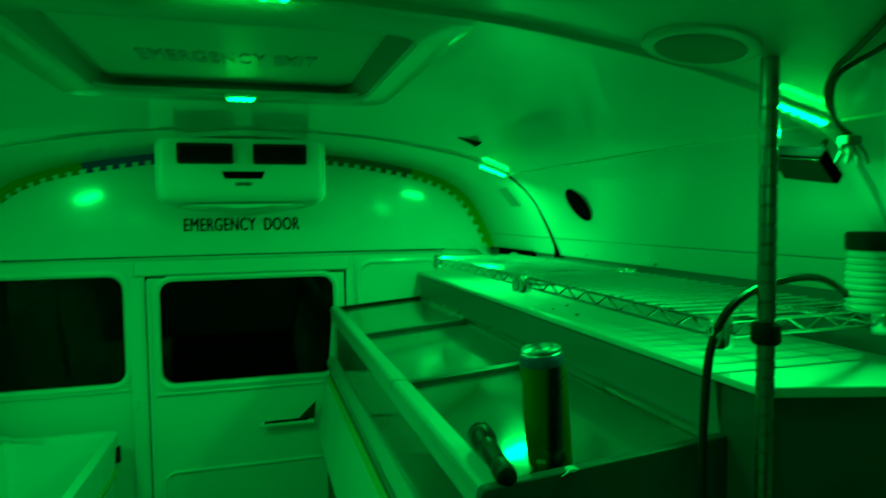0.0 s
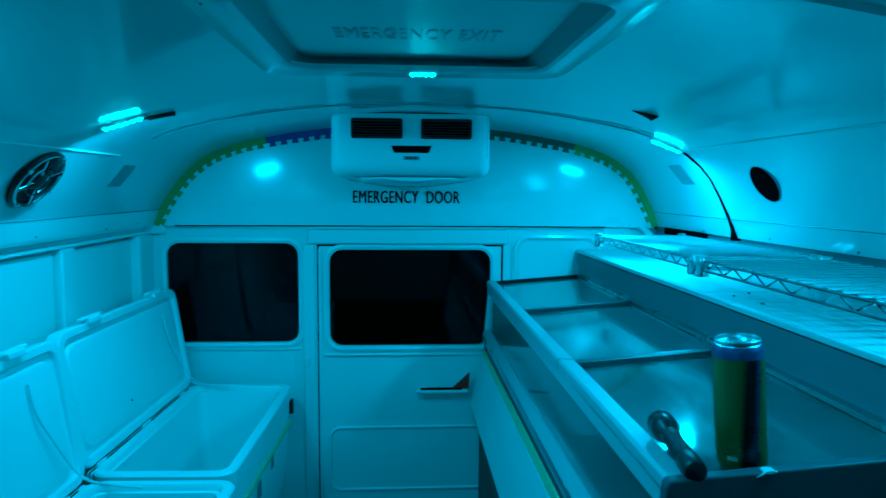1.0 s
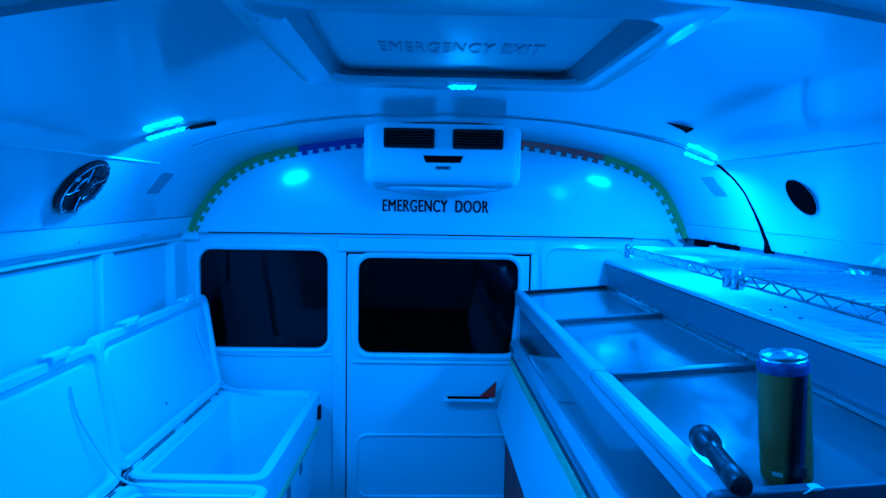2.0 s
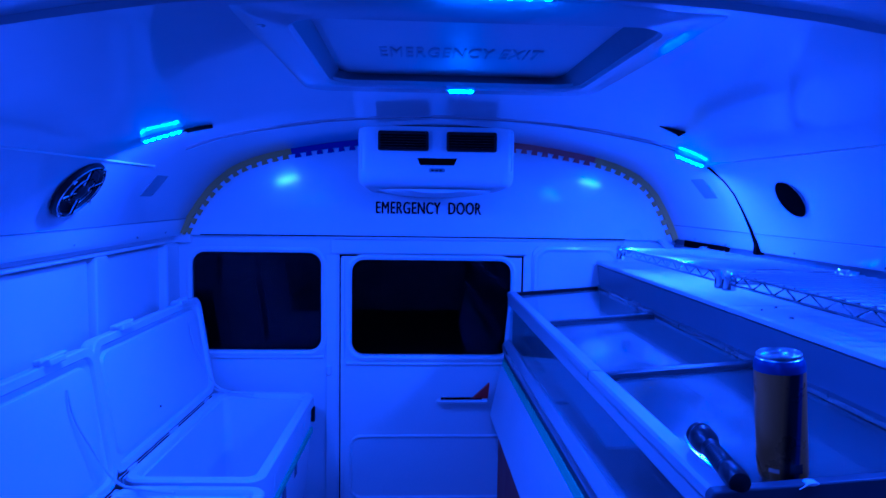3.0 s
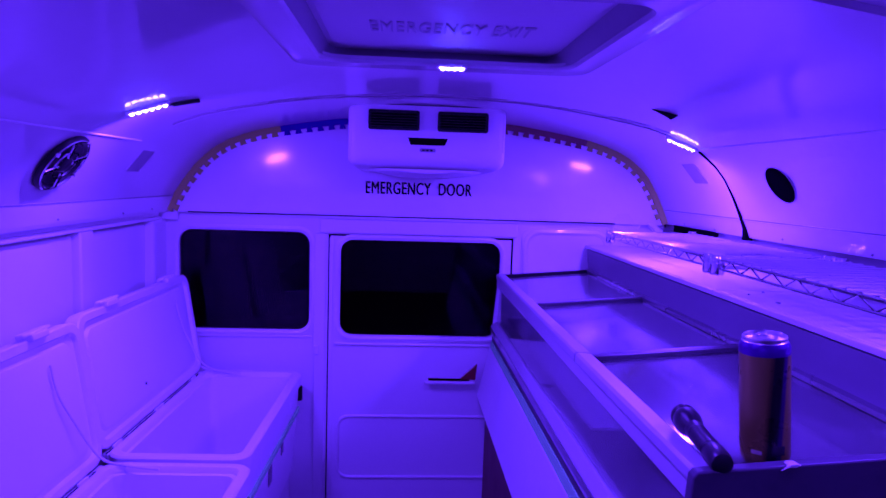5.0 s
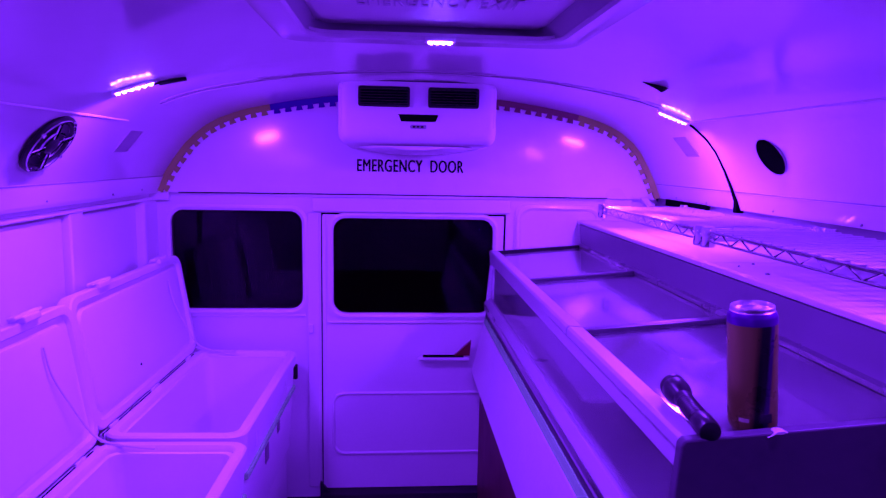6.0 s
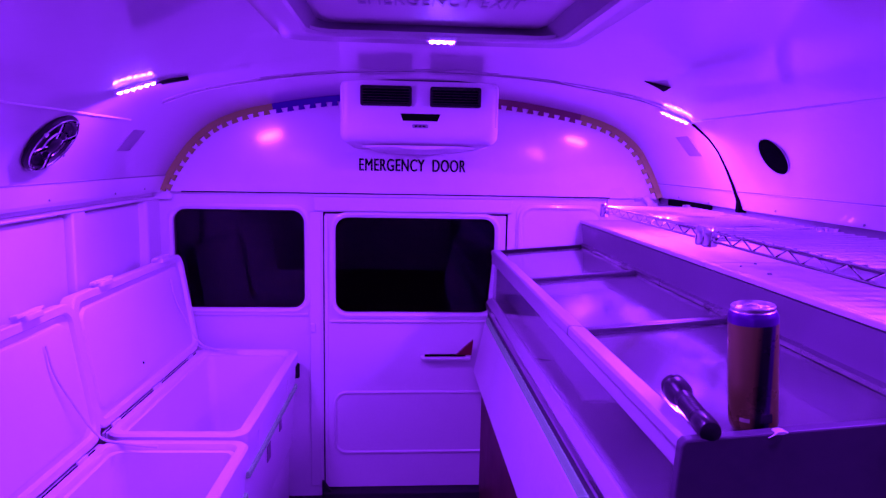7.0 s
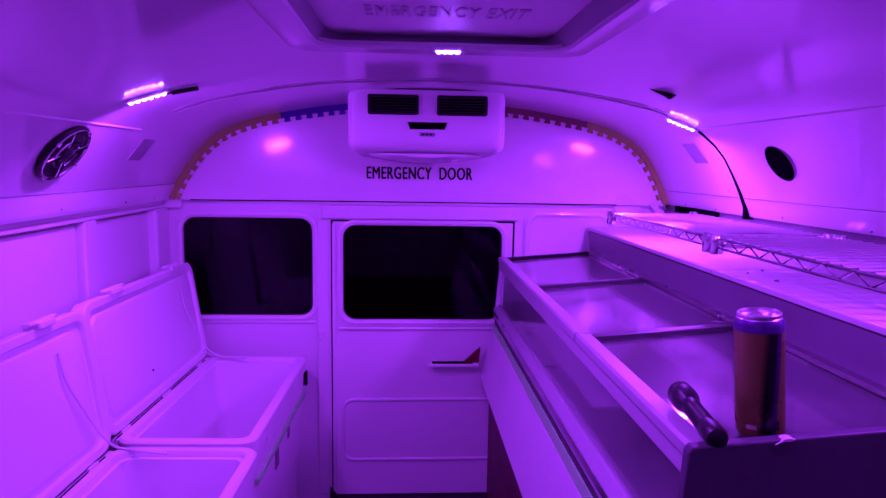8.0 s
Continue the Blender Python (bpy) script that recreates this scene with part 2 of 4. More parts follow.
def smooth_path(points, steps=6):
    """Catmull-Rom through points."""
    p = [Vector(q) for q in points]
    p = [2 * p[0] - p[1]] + p + [2 * p[-1] - p[-2]]
    out = []
    for i in range(1, len(p) - 2):
        for k in range(steps):
            t = k / steps
            out.append(0.5 * (2 * p[i] + (p[i + 1] - p[i - 1]) * t + (2 * p[i - 1] - 5 * p[i] + 4 * p[i + 1] - p[i + 2]) * t * t + (3 * p[i] - p[i - 1] - 3 * p[i + 1] + p[i + 2]) * t ** 3))
    return out + [p[-2]]


def lettering(name, text, width, height, m, mat, parent, depth=0.0008):
    cu = bpy.data.curves.new(name, "FONT")
    cu.body, cu.size, cu.extrude, cu.align_x, cu.offset, cu.space_character = text, 1.0, 0.002, "CENTER", 0.0, 1.1
    ob = new("lettering_draft", cu)
    bpy.context.view_layer.update()
    me = bpy.data.meshes.new_from_object(ob.evaluated_get(bpy.context.evaluated_depsgraph_get()))
    bpy.data.objects.remove(ob)
    co = np.array([v.co for v in me.vertices])
    lo, hi = co.min(0), co.max(0)
    s = Matrix.Diagonal((width / (hi[0] - lo[0]), height / (hi[1] - lo[1]), depth / 0.002, 1)) @ Matrix.Translation((-(lo[0] + hi[0]) / 2, -(lo[1] + hi[1]) / 2, 0))
    me.transform(m @ s)
    me.materials.clear()
    me.materials.append(mat)
    ob = new(name, me)
    ob.parent = parent
    return ob


# ---- shell of the bus ----
def build_shell():
    xs = sorted({round(s * x + CROWN, 4) for s in (1, -1) for x, _ in PROFILE[s]})
    ys = [FRONT, -1.5, 0.0, 0.90, 1.52, 2.1, REAR + 0.06]
    bm = bmesh.new()
    for lift in (0.0, 0.03):
        grid = [[bm.verts.new((x * (1 + lift * 0.9), y, roof(x) + lift)) for y in ys] for x in xs]
        for i in range(len(xs) - 1):
            for j in range(len(ys) - 1):
                if abs(xs[i] + xs[i + 1] - 2 * CROWN) / 2 < 0.28 and ys[j] == 0.90:
                    continue
                bm.faces.new((grid[i][j], grid[i + 1][j], grid[i + 1][j + 1], grid[i][j + 1]))
    tagged(part("ceiling", bm, CEILING, smooth=True), "arched glossy white painted metal bus ceiling", "ceiling", kind="structure")

    bm = box(-SIDE - 0.06, SIDE + 0.06, FRONT - 0.06, REAR + 0.06, -0.06, 0.0)
    floor = tagged(part("floor", bm, RUBBER), "black ribbed rubber bus floor", "floor", kind="structure")
    for k in range(5):
        x = -0.34 + 0.13 * k
        part("floor_rib", box(x, x + 0.06, -1.0, REAR - 0.02, 0.0, 0.004, 0.0015, 1), RUBBER, floor)

    # side walls: header, recessed covered windows, posts, lower panel
    for s, name in ((-1, "wall_left"), (1, "wall_right")):
        w = thing(name, "white painted bus side wall with covered windows", "wall", kind="structure")
        low = 1.384 if s < 0 else 1.397  # underside of the window header
        edge = CROWN if s > 0 else 0.004
        part("outer_panel", box(s * (SIDE + 0.02), s * (SIDE + 0.07), FRONT, REAR + 0.06, 0, 1.44), PANEL, w)
        part("window_header", prism([(s * 1.034 + edge, 1.454), (s * 1.058 + edge, low + 0.012), (s * 1.066 + edge, low), (s * (SIDE + 0.03), low), (s * (SIDE + 0.03), 1.454)], FRONT, REAR), PAINT, w)
        part("header_seam", tube([(s * 1.0345 + edge, y, 1.4535) for y in (FRONT, 0.0, REAR - 0.01)], 0.0022, 6), GREY, w)
        # Right trim, slot and panels get the shade grey; the left ones stay white.
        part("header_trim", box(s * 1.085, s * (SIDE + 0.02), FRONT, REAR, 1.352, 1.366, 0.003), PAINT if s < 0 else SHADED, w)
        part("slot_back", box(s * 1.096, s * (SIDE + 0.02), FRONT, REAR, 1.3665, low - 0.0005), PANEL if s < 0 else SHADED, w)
        if s > 0:
            part("open_slot", box(1.078, 1.0955, 2.36, 2.72, 1.3665, 1.3935), GAP, w)
        part("window_sill", box(s * 1.06, s * (SIDE + 0.02), FRONT, REAR, 0.72, 0.75, 0.006), PAINT, w)
        part("lower_panel", box(s * 1.085, s * (SIDE + 0.02), FRONT, REAR, 0.0, 0.72), PAINT, w)
        for y in (2.135, 1.285, 0.435, -0.415, -1.265, -2.115):
            part("window_post", box(s * 1.088, s * (SIDE + 0.02), y, y + 0.085, 0.75, 1.352, 0.006), PAINT, w)
        part("corner_post", box(s * 1.075, s * (SIDE + 0.02), 2.70, REAR, 0.75, 1.352, 0.012), PAINT, w)
        for y in (2.22, 1.37, 0.52, -0.33):
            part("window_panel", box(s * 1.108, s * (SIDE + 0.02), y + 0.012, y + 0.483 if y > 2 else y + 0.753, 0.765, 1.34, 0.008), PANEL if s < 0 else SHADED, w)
        for yy, zz in ((1.55, 1.40), (1.93, 1.405), (2.36, 1.40), (2.62, 1.405)):
            part("screw", lathe([(0.004, 0.0), (0.004, 0.002), (0.002, 0.003)], 8, m=pose(s * 1.0555 + edge, yy, zz, 0, -s * 66)), DULL, w)
        # bead along the edge of the roof sheet
        part("roof_bead", tube([(s * 0.885, y, roof(s * 0.885) - 0.001) for y in (FRONT, 0.0, 2.1)], 0.0028, 6), PAINT, w)

    # rear wall
    outline = [(-1.13, 0.0), (1.13, 0.0), (1.13, 1.30)] + [(x + CROWN, z) for x, z in ARCH[::-1]] + [(CROWN - x, z) for x, z in PROFILE[-1][1:]] + [(-1.13, 1.30)]
    wl = rounded(-1.03, -0.468, 0.876, 1.316, 0.055)
    dr = [(-0.394, 0.028), (0.415, 0.028), (0.415, 1.306), (-0.394, 1.306)]
    wall = thing("wall_rear", "white painted rear bulkhead of the bus", "wall", kind="structure")
    part("bulkhead", plate(outline, [wl, dr], REAR, REAR + 0.05), PAINT, wall)
    bm = bmesh.new()
    cols = []
    for k in range(49):
        x = -1.045 + 2.115 * k / 48
        top = roof(x) - 0.002
        cols.append([bm.verts.new((x, rear_face(x, z), z)) for z in [1.386 + (top - 1.386) * q / 8 for q in range(9)]])
    for a, b in zip(cols, cols[1:]):
        for q in range(8):
            bm.faces.new((a[q], b[q], b[q + 1], a[q + 1]))
    out = bmesh.ops.extrude_face_region(bm, geom=bm.faces[:])
    for v in (g for g in out["geom"] if isinstance(g, bmesh.types.BMVert)):
        v.co.y = REAR + 0.001
    part("upper_panel", bm, DOME, wall, smooth=True)
    part("belt_trim", box(-1.06, 0.86, REAR - 0.012, REAR, 1.374, 1.386, 0.003), PAINT, wall)
    xs = [-0.975 + 1.83 * k / 24 for k in range(25)]
    part("belt_shadow", rings([[(x, rear_face(x, 1.388) + d, z) for d, z in ((-0.0025, 1.3845), (-0.0025, 1.3890), (0.002, 1.3890), (0.002, 1.3845))] for x in xs], caps=True), GAP, wall)
    part("door_header", box(-0.43, 0.43, REAR - 0.022, REAR, 1.311, 1.372, 0.006), PAINT, wall)
    part("blank_panel", prism(rounded(0.452, 0.852, 0.86, 1.357, 0.05), REAR - 0.007, REAR), PAINT, wall)
    part("rear_post", box(0.852, 0.977, REAR - 0.016, REAR, 0.0, 1.388, 0.005), PAINT, wall)
    part("rear_post", box(-0.452, -0.402, REAR - 0.008, REAR, 0.05, 1.306, 0.004), PAINT, wall)
    part("corner_block", box(-1.115, -1.02, REAR - 0.036, REAR - 0.001, 1.352, 1.394, 0.004), PAINT, wall)
    part("wall_rib", box(-1.06, -0.46, REAR - 0.008, REAR, 0.846, 0.858, 0.003), PAINT, wall)
    part("brace", prism([(0.998, 1.392), (1.02, 1.40), (1.10, 1.325), (1.078, 1.312)], REAR - 0.05, REAR - 0.02), PAINT, wall)
    part("latch_bump", box(-0.449, -0.427, REAR - 0.020, REAR - 0.006, 0.775, 0.815, 0.004), PAINT, wall)
    for dx, dz in ((-0.0015, 0.0), (-0.0005, 0.0006), (0.0005, -0.0006), (0.0015, 0.0)):
        lettering("lettering", "EMERGENCY  DOOR", 0.455, 0.052, pose(-0.0085 + dx, REAR - 0.0118 - dx * 0.1, 1.512 + dz, 90), INK, wall)
    part("screw", lathe([(0.004, 0), (0.004, 0.002), (0.002, 0.003)], 10, m=pose(-0.02, rear_face(-0.02, 1.563), 1.563, 90)), GAP, wall)

    def ring(name, x0, x1, z0, z1, r, parent, y):
        o, i = rounded(x0 - 0.018, x1 + 0.018, z0 - 0.018, z1 + 0.018, r + 0.016), rounded(x0 + 0.004, x1 - 0.004, z0 + 0.004, z1 - 0.004, r)
        mid = rounded(x0 - 0.007, x1 + 0.007, z0 - 0.007, z1 + 0.007, r + 0.006)
        part(name, rings([[(x, y + 0.002, z) for x, z in o], [(x, y - 0.010, z) for x, z in o], [(x, y - 0.013, z) for x, z in mid],
                          [(x, y - 0.006, z) for x, z in i], [(x, y + 0.02, z) for x, z in i]]), PAINT, parent, smooth=True)

    ring("blank_frame", 0.478, 0.826, 0.885, 1.332, 0.05, wall, REAR - 0.006)
    w1 = thing("window_1", "dark rear window in a white rounded frame", "window", kind="structure")
    ring("window_frame", -1.03, -0.468, 0.876, 1.316, 0.055, w1, REAR)
    part("pane", prism(rounded(-1.036, -0.462, 0.870, 1.322, 0.055), REAR + 0.016, REAR + 0.022), NIGHT, w1)
    part("window_gasket", rings([[(x, REAR + 0.0135, z) for x, z in rounded(-1.028, -0.470, 0.878, 1.314, 0.053)], [(x, REAR + 0.0135, z) for x, z in rounded(-1.018, -0.480, 0.886, 1.306, 0.047)]]), BLACK, w1)

    d = thing("door_1", "white emergency exit door with dark rounded window", "door", kind="structure")
    leaf = [(-0.385, 0.04), (0.406, 0.04), (0.406, 1.298), (-0.385, 1.298)]
    part("door_leaf", plate(leaf, [rounded(-0.345, 0.364, 0.856, 1.288, 0.055)], REAR + 0.002, REAR + 0.04), PAINT, d)
    ring("window_frame", -0.345, 0.364, 0.856, 1.288, 0.055, d, REAR + 0.002)
    part("pane", prism(rounded(-0.351, 0.370, 0.850, 1.294, 0.055), REAR + 0.018, REAR + 0.024), NIGHT, d)
    loop, inner = rounded(-0.35, 0.38, 0.20, 0.50, 0.055), rounded(-0.334, 0.364, 0.216, 0.484, 0.042)
    part("raised_panel", rings([[(x, REAR + 0.003, z) for x, z in loop], [(x, REAR - 0.006, z) for x, z in rounded(-0.345, 0.375, 0.205, 0.495, 0.05)],
                                [(x, REAR - 0.006, z) for x, z in rounded(-0.339, 0.369, 0.211, 0.489, 0.046)], [(x, REAR + 0.001, z) for x, z in inner]]), PAINT, d, smooth=True)
    part("door_edge", box(-0.388, -0.372, REAR - 0.004, REAR + 0.004, 0.045, 1.29, 0.002), PAINT, d)
    part("drip_rail", box(-0.36, 0.39, REAR - 0.010, REAR + 0.003, 0.818, 0.826, 0.003), PAINT, d)
    for gx0, gx1, gz0, gz1 in ((-0.3935, -0.3855, 0.03, 1.305), (0.4065, 0.4145, 0.03, 1.305), (-0.3855, 0.4065, 1.2985, 1.3055)):
        part("door_gap", box(gx0, gx1, REAR + 0.004, REAR + 0.03, gz0, gz1), GAP, wall)
    h = part("handle", box(0.035, 0.262, REAR - 0.055, REAR - 0.03, 0.657, 0.677, 0.008), PAINT, d, "white paddle handle")
    part("handle_slot", box(0.055, 0.235, REAR - 0.057, REAR - 0.035, 0.677, 0.681), GAP, h)
    part("handle_stem", box(0.06, 0.085, REAR - 0.035, REAR + 0.003, 0.660, 0.675, 0.003), PAINT, h)
    part("handle_stem", box(0.205, 0.23, REAR - 0.035, REAR + 0.003, 0.660, 0.675, 0.003), PAINT, h)
    part("handle_tip", prism([(0.195, 0.682), (0.262, 0.682), (0.268, 0.750)], REAR - 0.053, REAR - 0.035), RED, h, "red triangular release tip")
    part("door_sill", box(-0.39, 0.41, REAR - 0.05, REAR + 0.05, 0.0, 0.034, 0.004), RUBBER, wall)
    part("corner_gusset", prism([(-0.40, 0.0), (-0.33, 0.0), (-0.40, 0.085)], REAR - 0.03, REAR - 0.012), RUBBER, wall)

    front = thing("wall_front", "white painted partition closing the bus", "wall", kind="structure")
    part("bulkhead", plate(outline, [], FRONT - 0.05, FRONT), PAINT, front)


build_shell()


def bow(y, width, drop, mat, name, x0=-1.06, x1=1.06, label=""):
    """A strip that follows the ceiling's arch."""
    n = 40
    loops = []
    for k in range(n + 1):
        x = x0 + (x1 - x0) * k / n
        z = roof(x)
        a = radians(roof_turn(x))
        nx, nz = -math.sin(a), -math.cos(a)
        loops.append([(x - nx * 0.002, y, z - nz * 0.002), (x + nx * drop, y + 0.001, z + nz * drop), (x + nx * drop, y + width - 0.001, z + nz * drop), (x - nx * 0.002, y + width, z - nz * 0.002)])
    return tagged(part(name, rings(loops, caps=True), mat, smooth=True), label, "ceiling seam", kind="structure")


for sx0, sx1, sw, sy in ((-0.79, -0.66, 0.030, 2.10), (-0.655, -0.50, 0.060, 2.09), (-0.49, -0.40, 0.085, 2.075), (-0.39, -0.265, 0.055, 2.09), (-0.225, -0.135, 0.075, 2.085), (-0.12, -0.06, 0.045, 2.095), (-0.02, 0.24, 0.070, 2.085),
                         (0.25, 0.33, 0.030, 2.11), (0.335, 0.44, 0.050, 2.10), (0.45, 0.56, 0.075, 2.09), (0.57, 0.70, 0.095, 2.08), (0.725, 0.775, 0.070, 2.09)):
    bow(sy, sw, 0.0016, SEAM, "trim", sx0, sx1, label="worn grey seam across the white ceiling")
bow(2.128, 0.006, 0.003, DULL, "trim", -0.80, 0.78, label="dull seam across the white ceiling")
bow(2.14, 0.045, 0.003, CEILING, "trim", -0.80, 0.80, label="white joint cover across the ceiling")
bow(0.862, 0.006, 0.004, DULL, "trim", label="dull seam across the white ceiling")
bow(0.835, 0.027, 0.010, CEILING, "trim", label="white roof bow across the ceiling")
bow(-0.75, 0.05, 0.012, CEILING, "trim", label="white roof bow across the ceiling")


def split_gap():
    """Open split between two side roof sheets, by the wire shelf."""
    loops = []
    for k in range(21):
        u = k / 20
        x = 0.895 + (1.083 - 0.895) * u
        w = 0.0045 * max(0, 1 - u / 0.35) + 0.0009 + 0.009 * max(0, (u - 0.55) / 0.45) ** 1.3
        a = radians(roof_turn(x))
        nx, nz = -math.sin(a), -math.cos(a)
        loops.append([(x + nx * d, 2.137 + y, roof(x) + nz * d) for y, d in ((-w, -0.002), (-w, 0.0055), (w, 0.0055), (w, -0.002))])
    tagged(part("trim", rings(loops, caps=True), GAP), "dark open split between white roof sheets", "ceiling seam", kind="structure")
    tagged(part("trim", box(1.068, 1.095, 2.126, 2.146, 1.383, 1.452), GAP), "dark open split in the window header", "ceiling seam", kind="structure")


split_gap()


# ---- roof hatch ----
def roof_hatch():
    h = thing("roof_hatch", "white roof escape hatch with embossed lettering, closed", "hatch", at=(0, 1.24, 1.80))
    y = lambda v: v - 1.24
    z = lambda v: v - 1.80
    def loop(x0, x1, y0, y1, r, zz):
        return [(a, y(b), z(zz)) for a, b in rounded(x0, x1, y0, y1, r, 8)]
    part("frame", rings([loop(-0.335, 0.337, 0.85, 1.558, 0.06, 1.820), loop(-0.335, 0.337, 0.85, 1.558, 0.06, 1.802), loop(-0.329, 0.331, 0.856, 1.552, 0.06, 1.7985),
                         loop(-0.276, 0.290, 0.91, 1.470, 0.07, 1.7935), loop(-0.262, 0.276, 0.922, 1.456, 0.06, 1.7925), loop(-0.256, 0.270, 0.928, 1.449, 0.055, 1.797), loop(-0.256, 0.270, 0.928, 1.449, 0.055, 1.806)]), CEILING, h, smooth=True)
    # Grey instead of ceiling white puts the well's shade into its colour.
    part("well", rings([loop(-0.2558, 0.2698, 0.9285, 1.4485, 0.055, 1.799), loop(-0.248, 0.256, 0.932, 1.470, 0.05, 1.815), loop(-0.243, 0.246, 0.935, 1.492, 0.045, 1.8295)]), GREY, h, "hatch well lining with its shade in the grey", smooth=True)
    part("cover", box(-0.30, 0.30, y(0.88), y(1.54), z(1.829), z(1.88), 0.004), PANEL, h)
    part("cover_panel", box(-0.232, 0.235, y(0.95), y(1.482), z(1.8265), z(1.8292), 0.001, 1), PANEL, h)
    lettering("lettering", "EMERGENCY EXIT", 0.30, 0.075, pose(0.004, y(1.257), z(1.8268), 180), EMBOSS, h, 0.003)
    for x in (-0.30, 0.29):
        part("screw", lathe([(0.006, 0), (0.006, 0.002), (0.003, 0.004)], 10, m=pose(x, y(0.98), z(1.797), 180)), STEEL, h)


roof_hatch()


# ---- lights ----
def light_bar(x, y, length=0.15, lift=0.0, turn=0.0, count=6, power=1.0, tip=0.0, roll=0.0):
    """A little bar of diodes on the ceiling, with its lamp."""
    m = pose(x, y, roof(x) - lift, 0, roof_turn(x), turn)
    ob = tagged(new("light_bar"), "small lit diode bar fixed to the white ceiling", "light", "ceiling light bars")
    ob.empty_display_size = 0.05
    ob.matrix_basis = m
    h = length / 2
    part("housing", box(-h - 0.006, h + 0.006, -0.010, 0.010, -0.008, 0.0, 0.002), CASE, ob)
    for k in range(count):
        c = -h + length * (k + 0.5) / count
        part("diode", lathe([(0.0068, 0.0), (0.0068, -0.004), (0.0035, -0.007)], 10, m=pose(c, -0.007, -0.0065, 40)), DIODE, ob)
    lamp = bpy.data.lights.new("light_bar_lamp", "AREA")
    lamp.shape, lamp.size, lamp.size_y = "RECTANGLE", length, 0.02
    lamp.color, lamp.energy = LED_COLOUR, LED_POWER * power
    l = new("light_bar_lamp", lamp)
    l.parent = ob
    l.matrix_basis = pose(0, 0, -0.022, tip, roll)
    return ob


light_bar(-0.745, 1.788, 0.100, 0.004, turn=14, power=1.22, tip=15)
light_bar(0.836, 2.140, 0.096, 0.004, turn=-12, power=1.65, roll=-8)
light_bar(0.018, 1.432, 0.052, roof(0.018) - 1.7925, count=4, power=1.0)
light_bar(0.02, 0.832, 0.14, 0.006, power=0.8)
light_bar(0.838, 0.832, 0.085, 0.004, turn=-18, power=1.05, tip=-6)
# Unseen bars added behind the camera, carrying the row on as fill light.
for lx, ly, lp in ((-0.82, -0.6, 0.9), (-0.82, -2.0, 0.6), (0.82, -2.0, 0.8)):
    light_bar(lx, ly, 0.15, power=lp)


# ---- air conditioner hung at the rear ----
def air_conditioner():
    a = thing("air_conditioner", "white roof air conditioner outlet with two dark vents", "air conditioner", at=(0.005, 2.36, 1.82))
    # front to back sections of the housing: half width, underside, top, corner radius
    secs = [(0.0, 0.252, -0.176, -0.010, 0.03), (0.003, 0.266, -0.190, -0.006, 0.034), (0.012, 0.276, -0.206, -0.003, 0.036), (0.030, 0.282, -0.220, 0.0, 0.036), (0.06, 0.285, -0.228, 0.0, 0.034), (0.30, 0.285, -0.235, 0.0, 0.034), (0.478, 0.285, -0.240, 0.0, 0.034)]
    part("housing", rings([[(px, yy, pz) for px, pz in rounded(-w, w, zb, zt, r)] for yy, w, zb, zt, r in secs], caps=True), UNIT, a, smooth=True)
    arc = [(0.215 * math.sin(k / 12 * math.pi / 2), -0.232 - 0.030 * math.cos(k / 12 * math.pi / 2)) for k in range(-12, 13)]
    part("under_tray", rings([[(px * f, yy, -0.232 + (pz + 0.232) * f) for px, pz in arc] for yy, f in ((0.03, 0.45), (0.06, 0.72), (0.10, 0.90), (0.16, 1.0), (0.478, 1.0))], caps=True), UNIT, a, smooth=True)
    for sx in (-1, 1):
        part("side_rib", box(sx * 0.262, sx * 0.276, 0.004, 0.03, -0.165, -0.02, 0.004), UNIT, a)
    part("top_seam", box(-0.283, 0.283, -0.002, 0.01, -0.010, -0.007), GAP, a)
    for x0 in (-0.21, 0.034):
        v = part("vent", plate(rounded(x0, x0 + 0.18, -0.098, -0.028, 0.008, 3), [rounded(x0 + 0.009, x0 + 0.171, -0.090, -0.036, 0.005, 3)], -0.012, 0.001), BLACK, a, "black framed air vent")
        part("vent_back", box(x0 + 0.005, x0 + 0.175, -0.003, -0.001, -0.094, -0.032), GAP, v)
        for k in range(6):
            zz = -0.086 + k * 0.0095
            part("slat", box(x0 + 0.008, x0 + 0.172, -0.009, -0.003, zz, zz + 0.0022), BLACK, v)
    part("intake_slot", prism([(-0.07, -0.122), (0.072, -0.122), (0.062, -0.147), (-0.060, -0.147)], -0.0045, 0.001), GAP, a)
    badge = part("badge", prism(rounded(-0.028, 0.030, -0.172, -0.158, 0.006, 4), -0.003, 0.004), GREY, a)
    for k in range(3):
        part("badge_bar", box(-0.019 + k * 0.014, -0.009 + k * 0.014, -0.0042, -0.003, -0.168, -0.162), INK, badge)


air_conditioner()


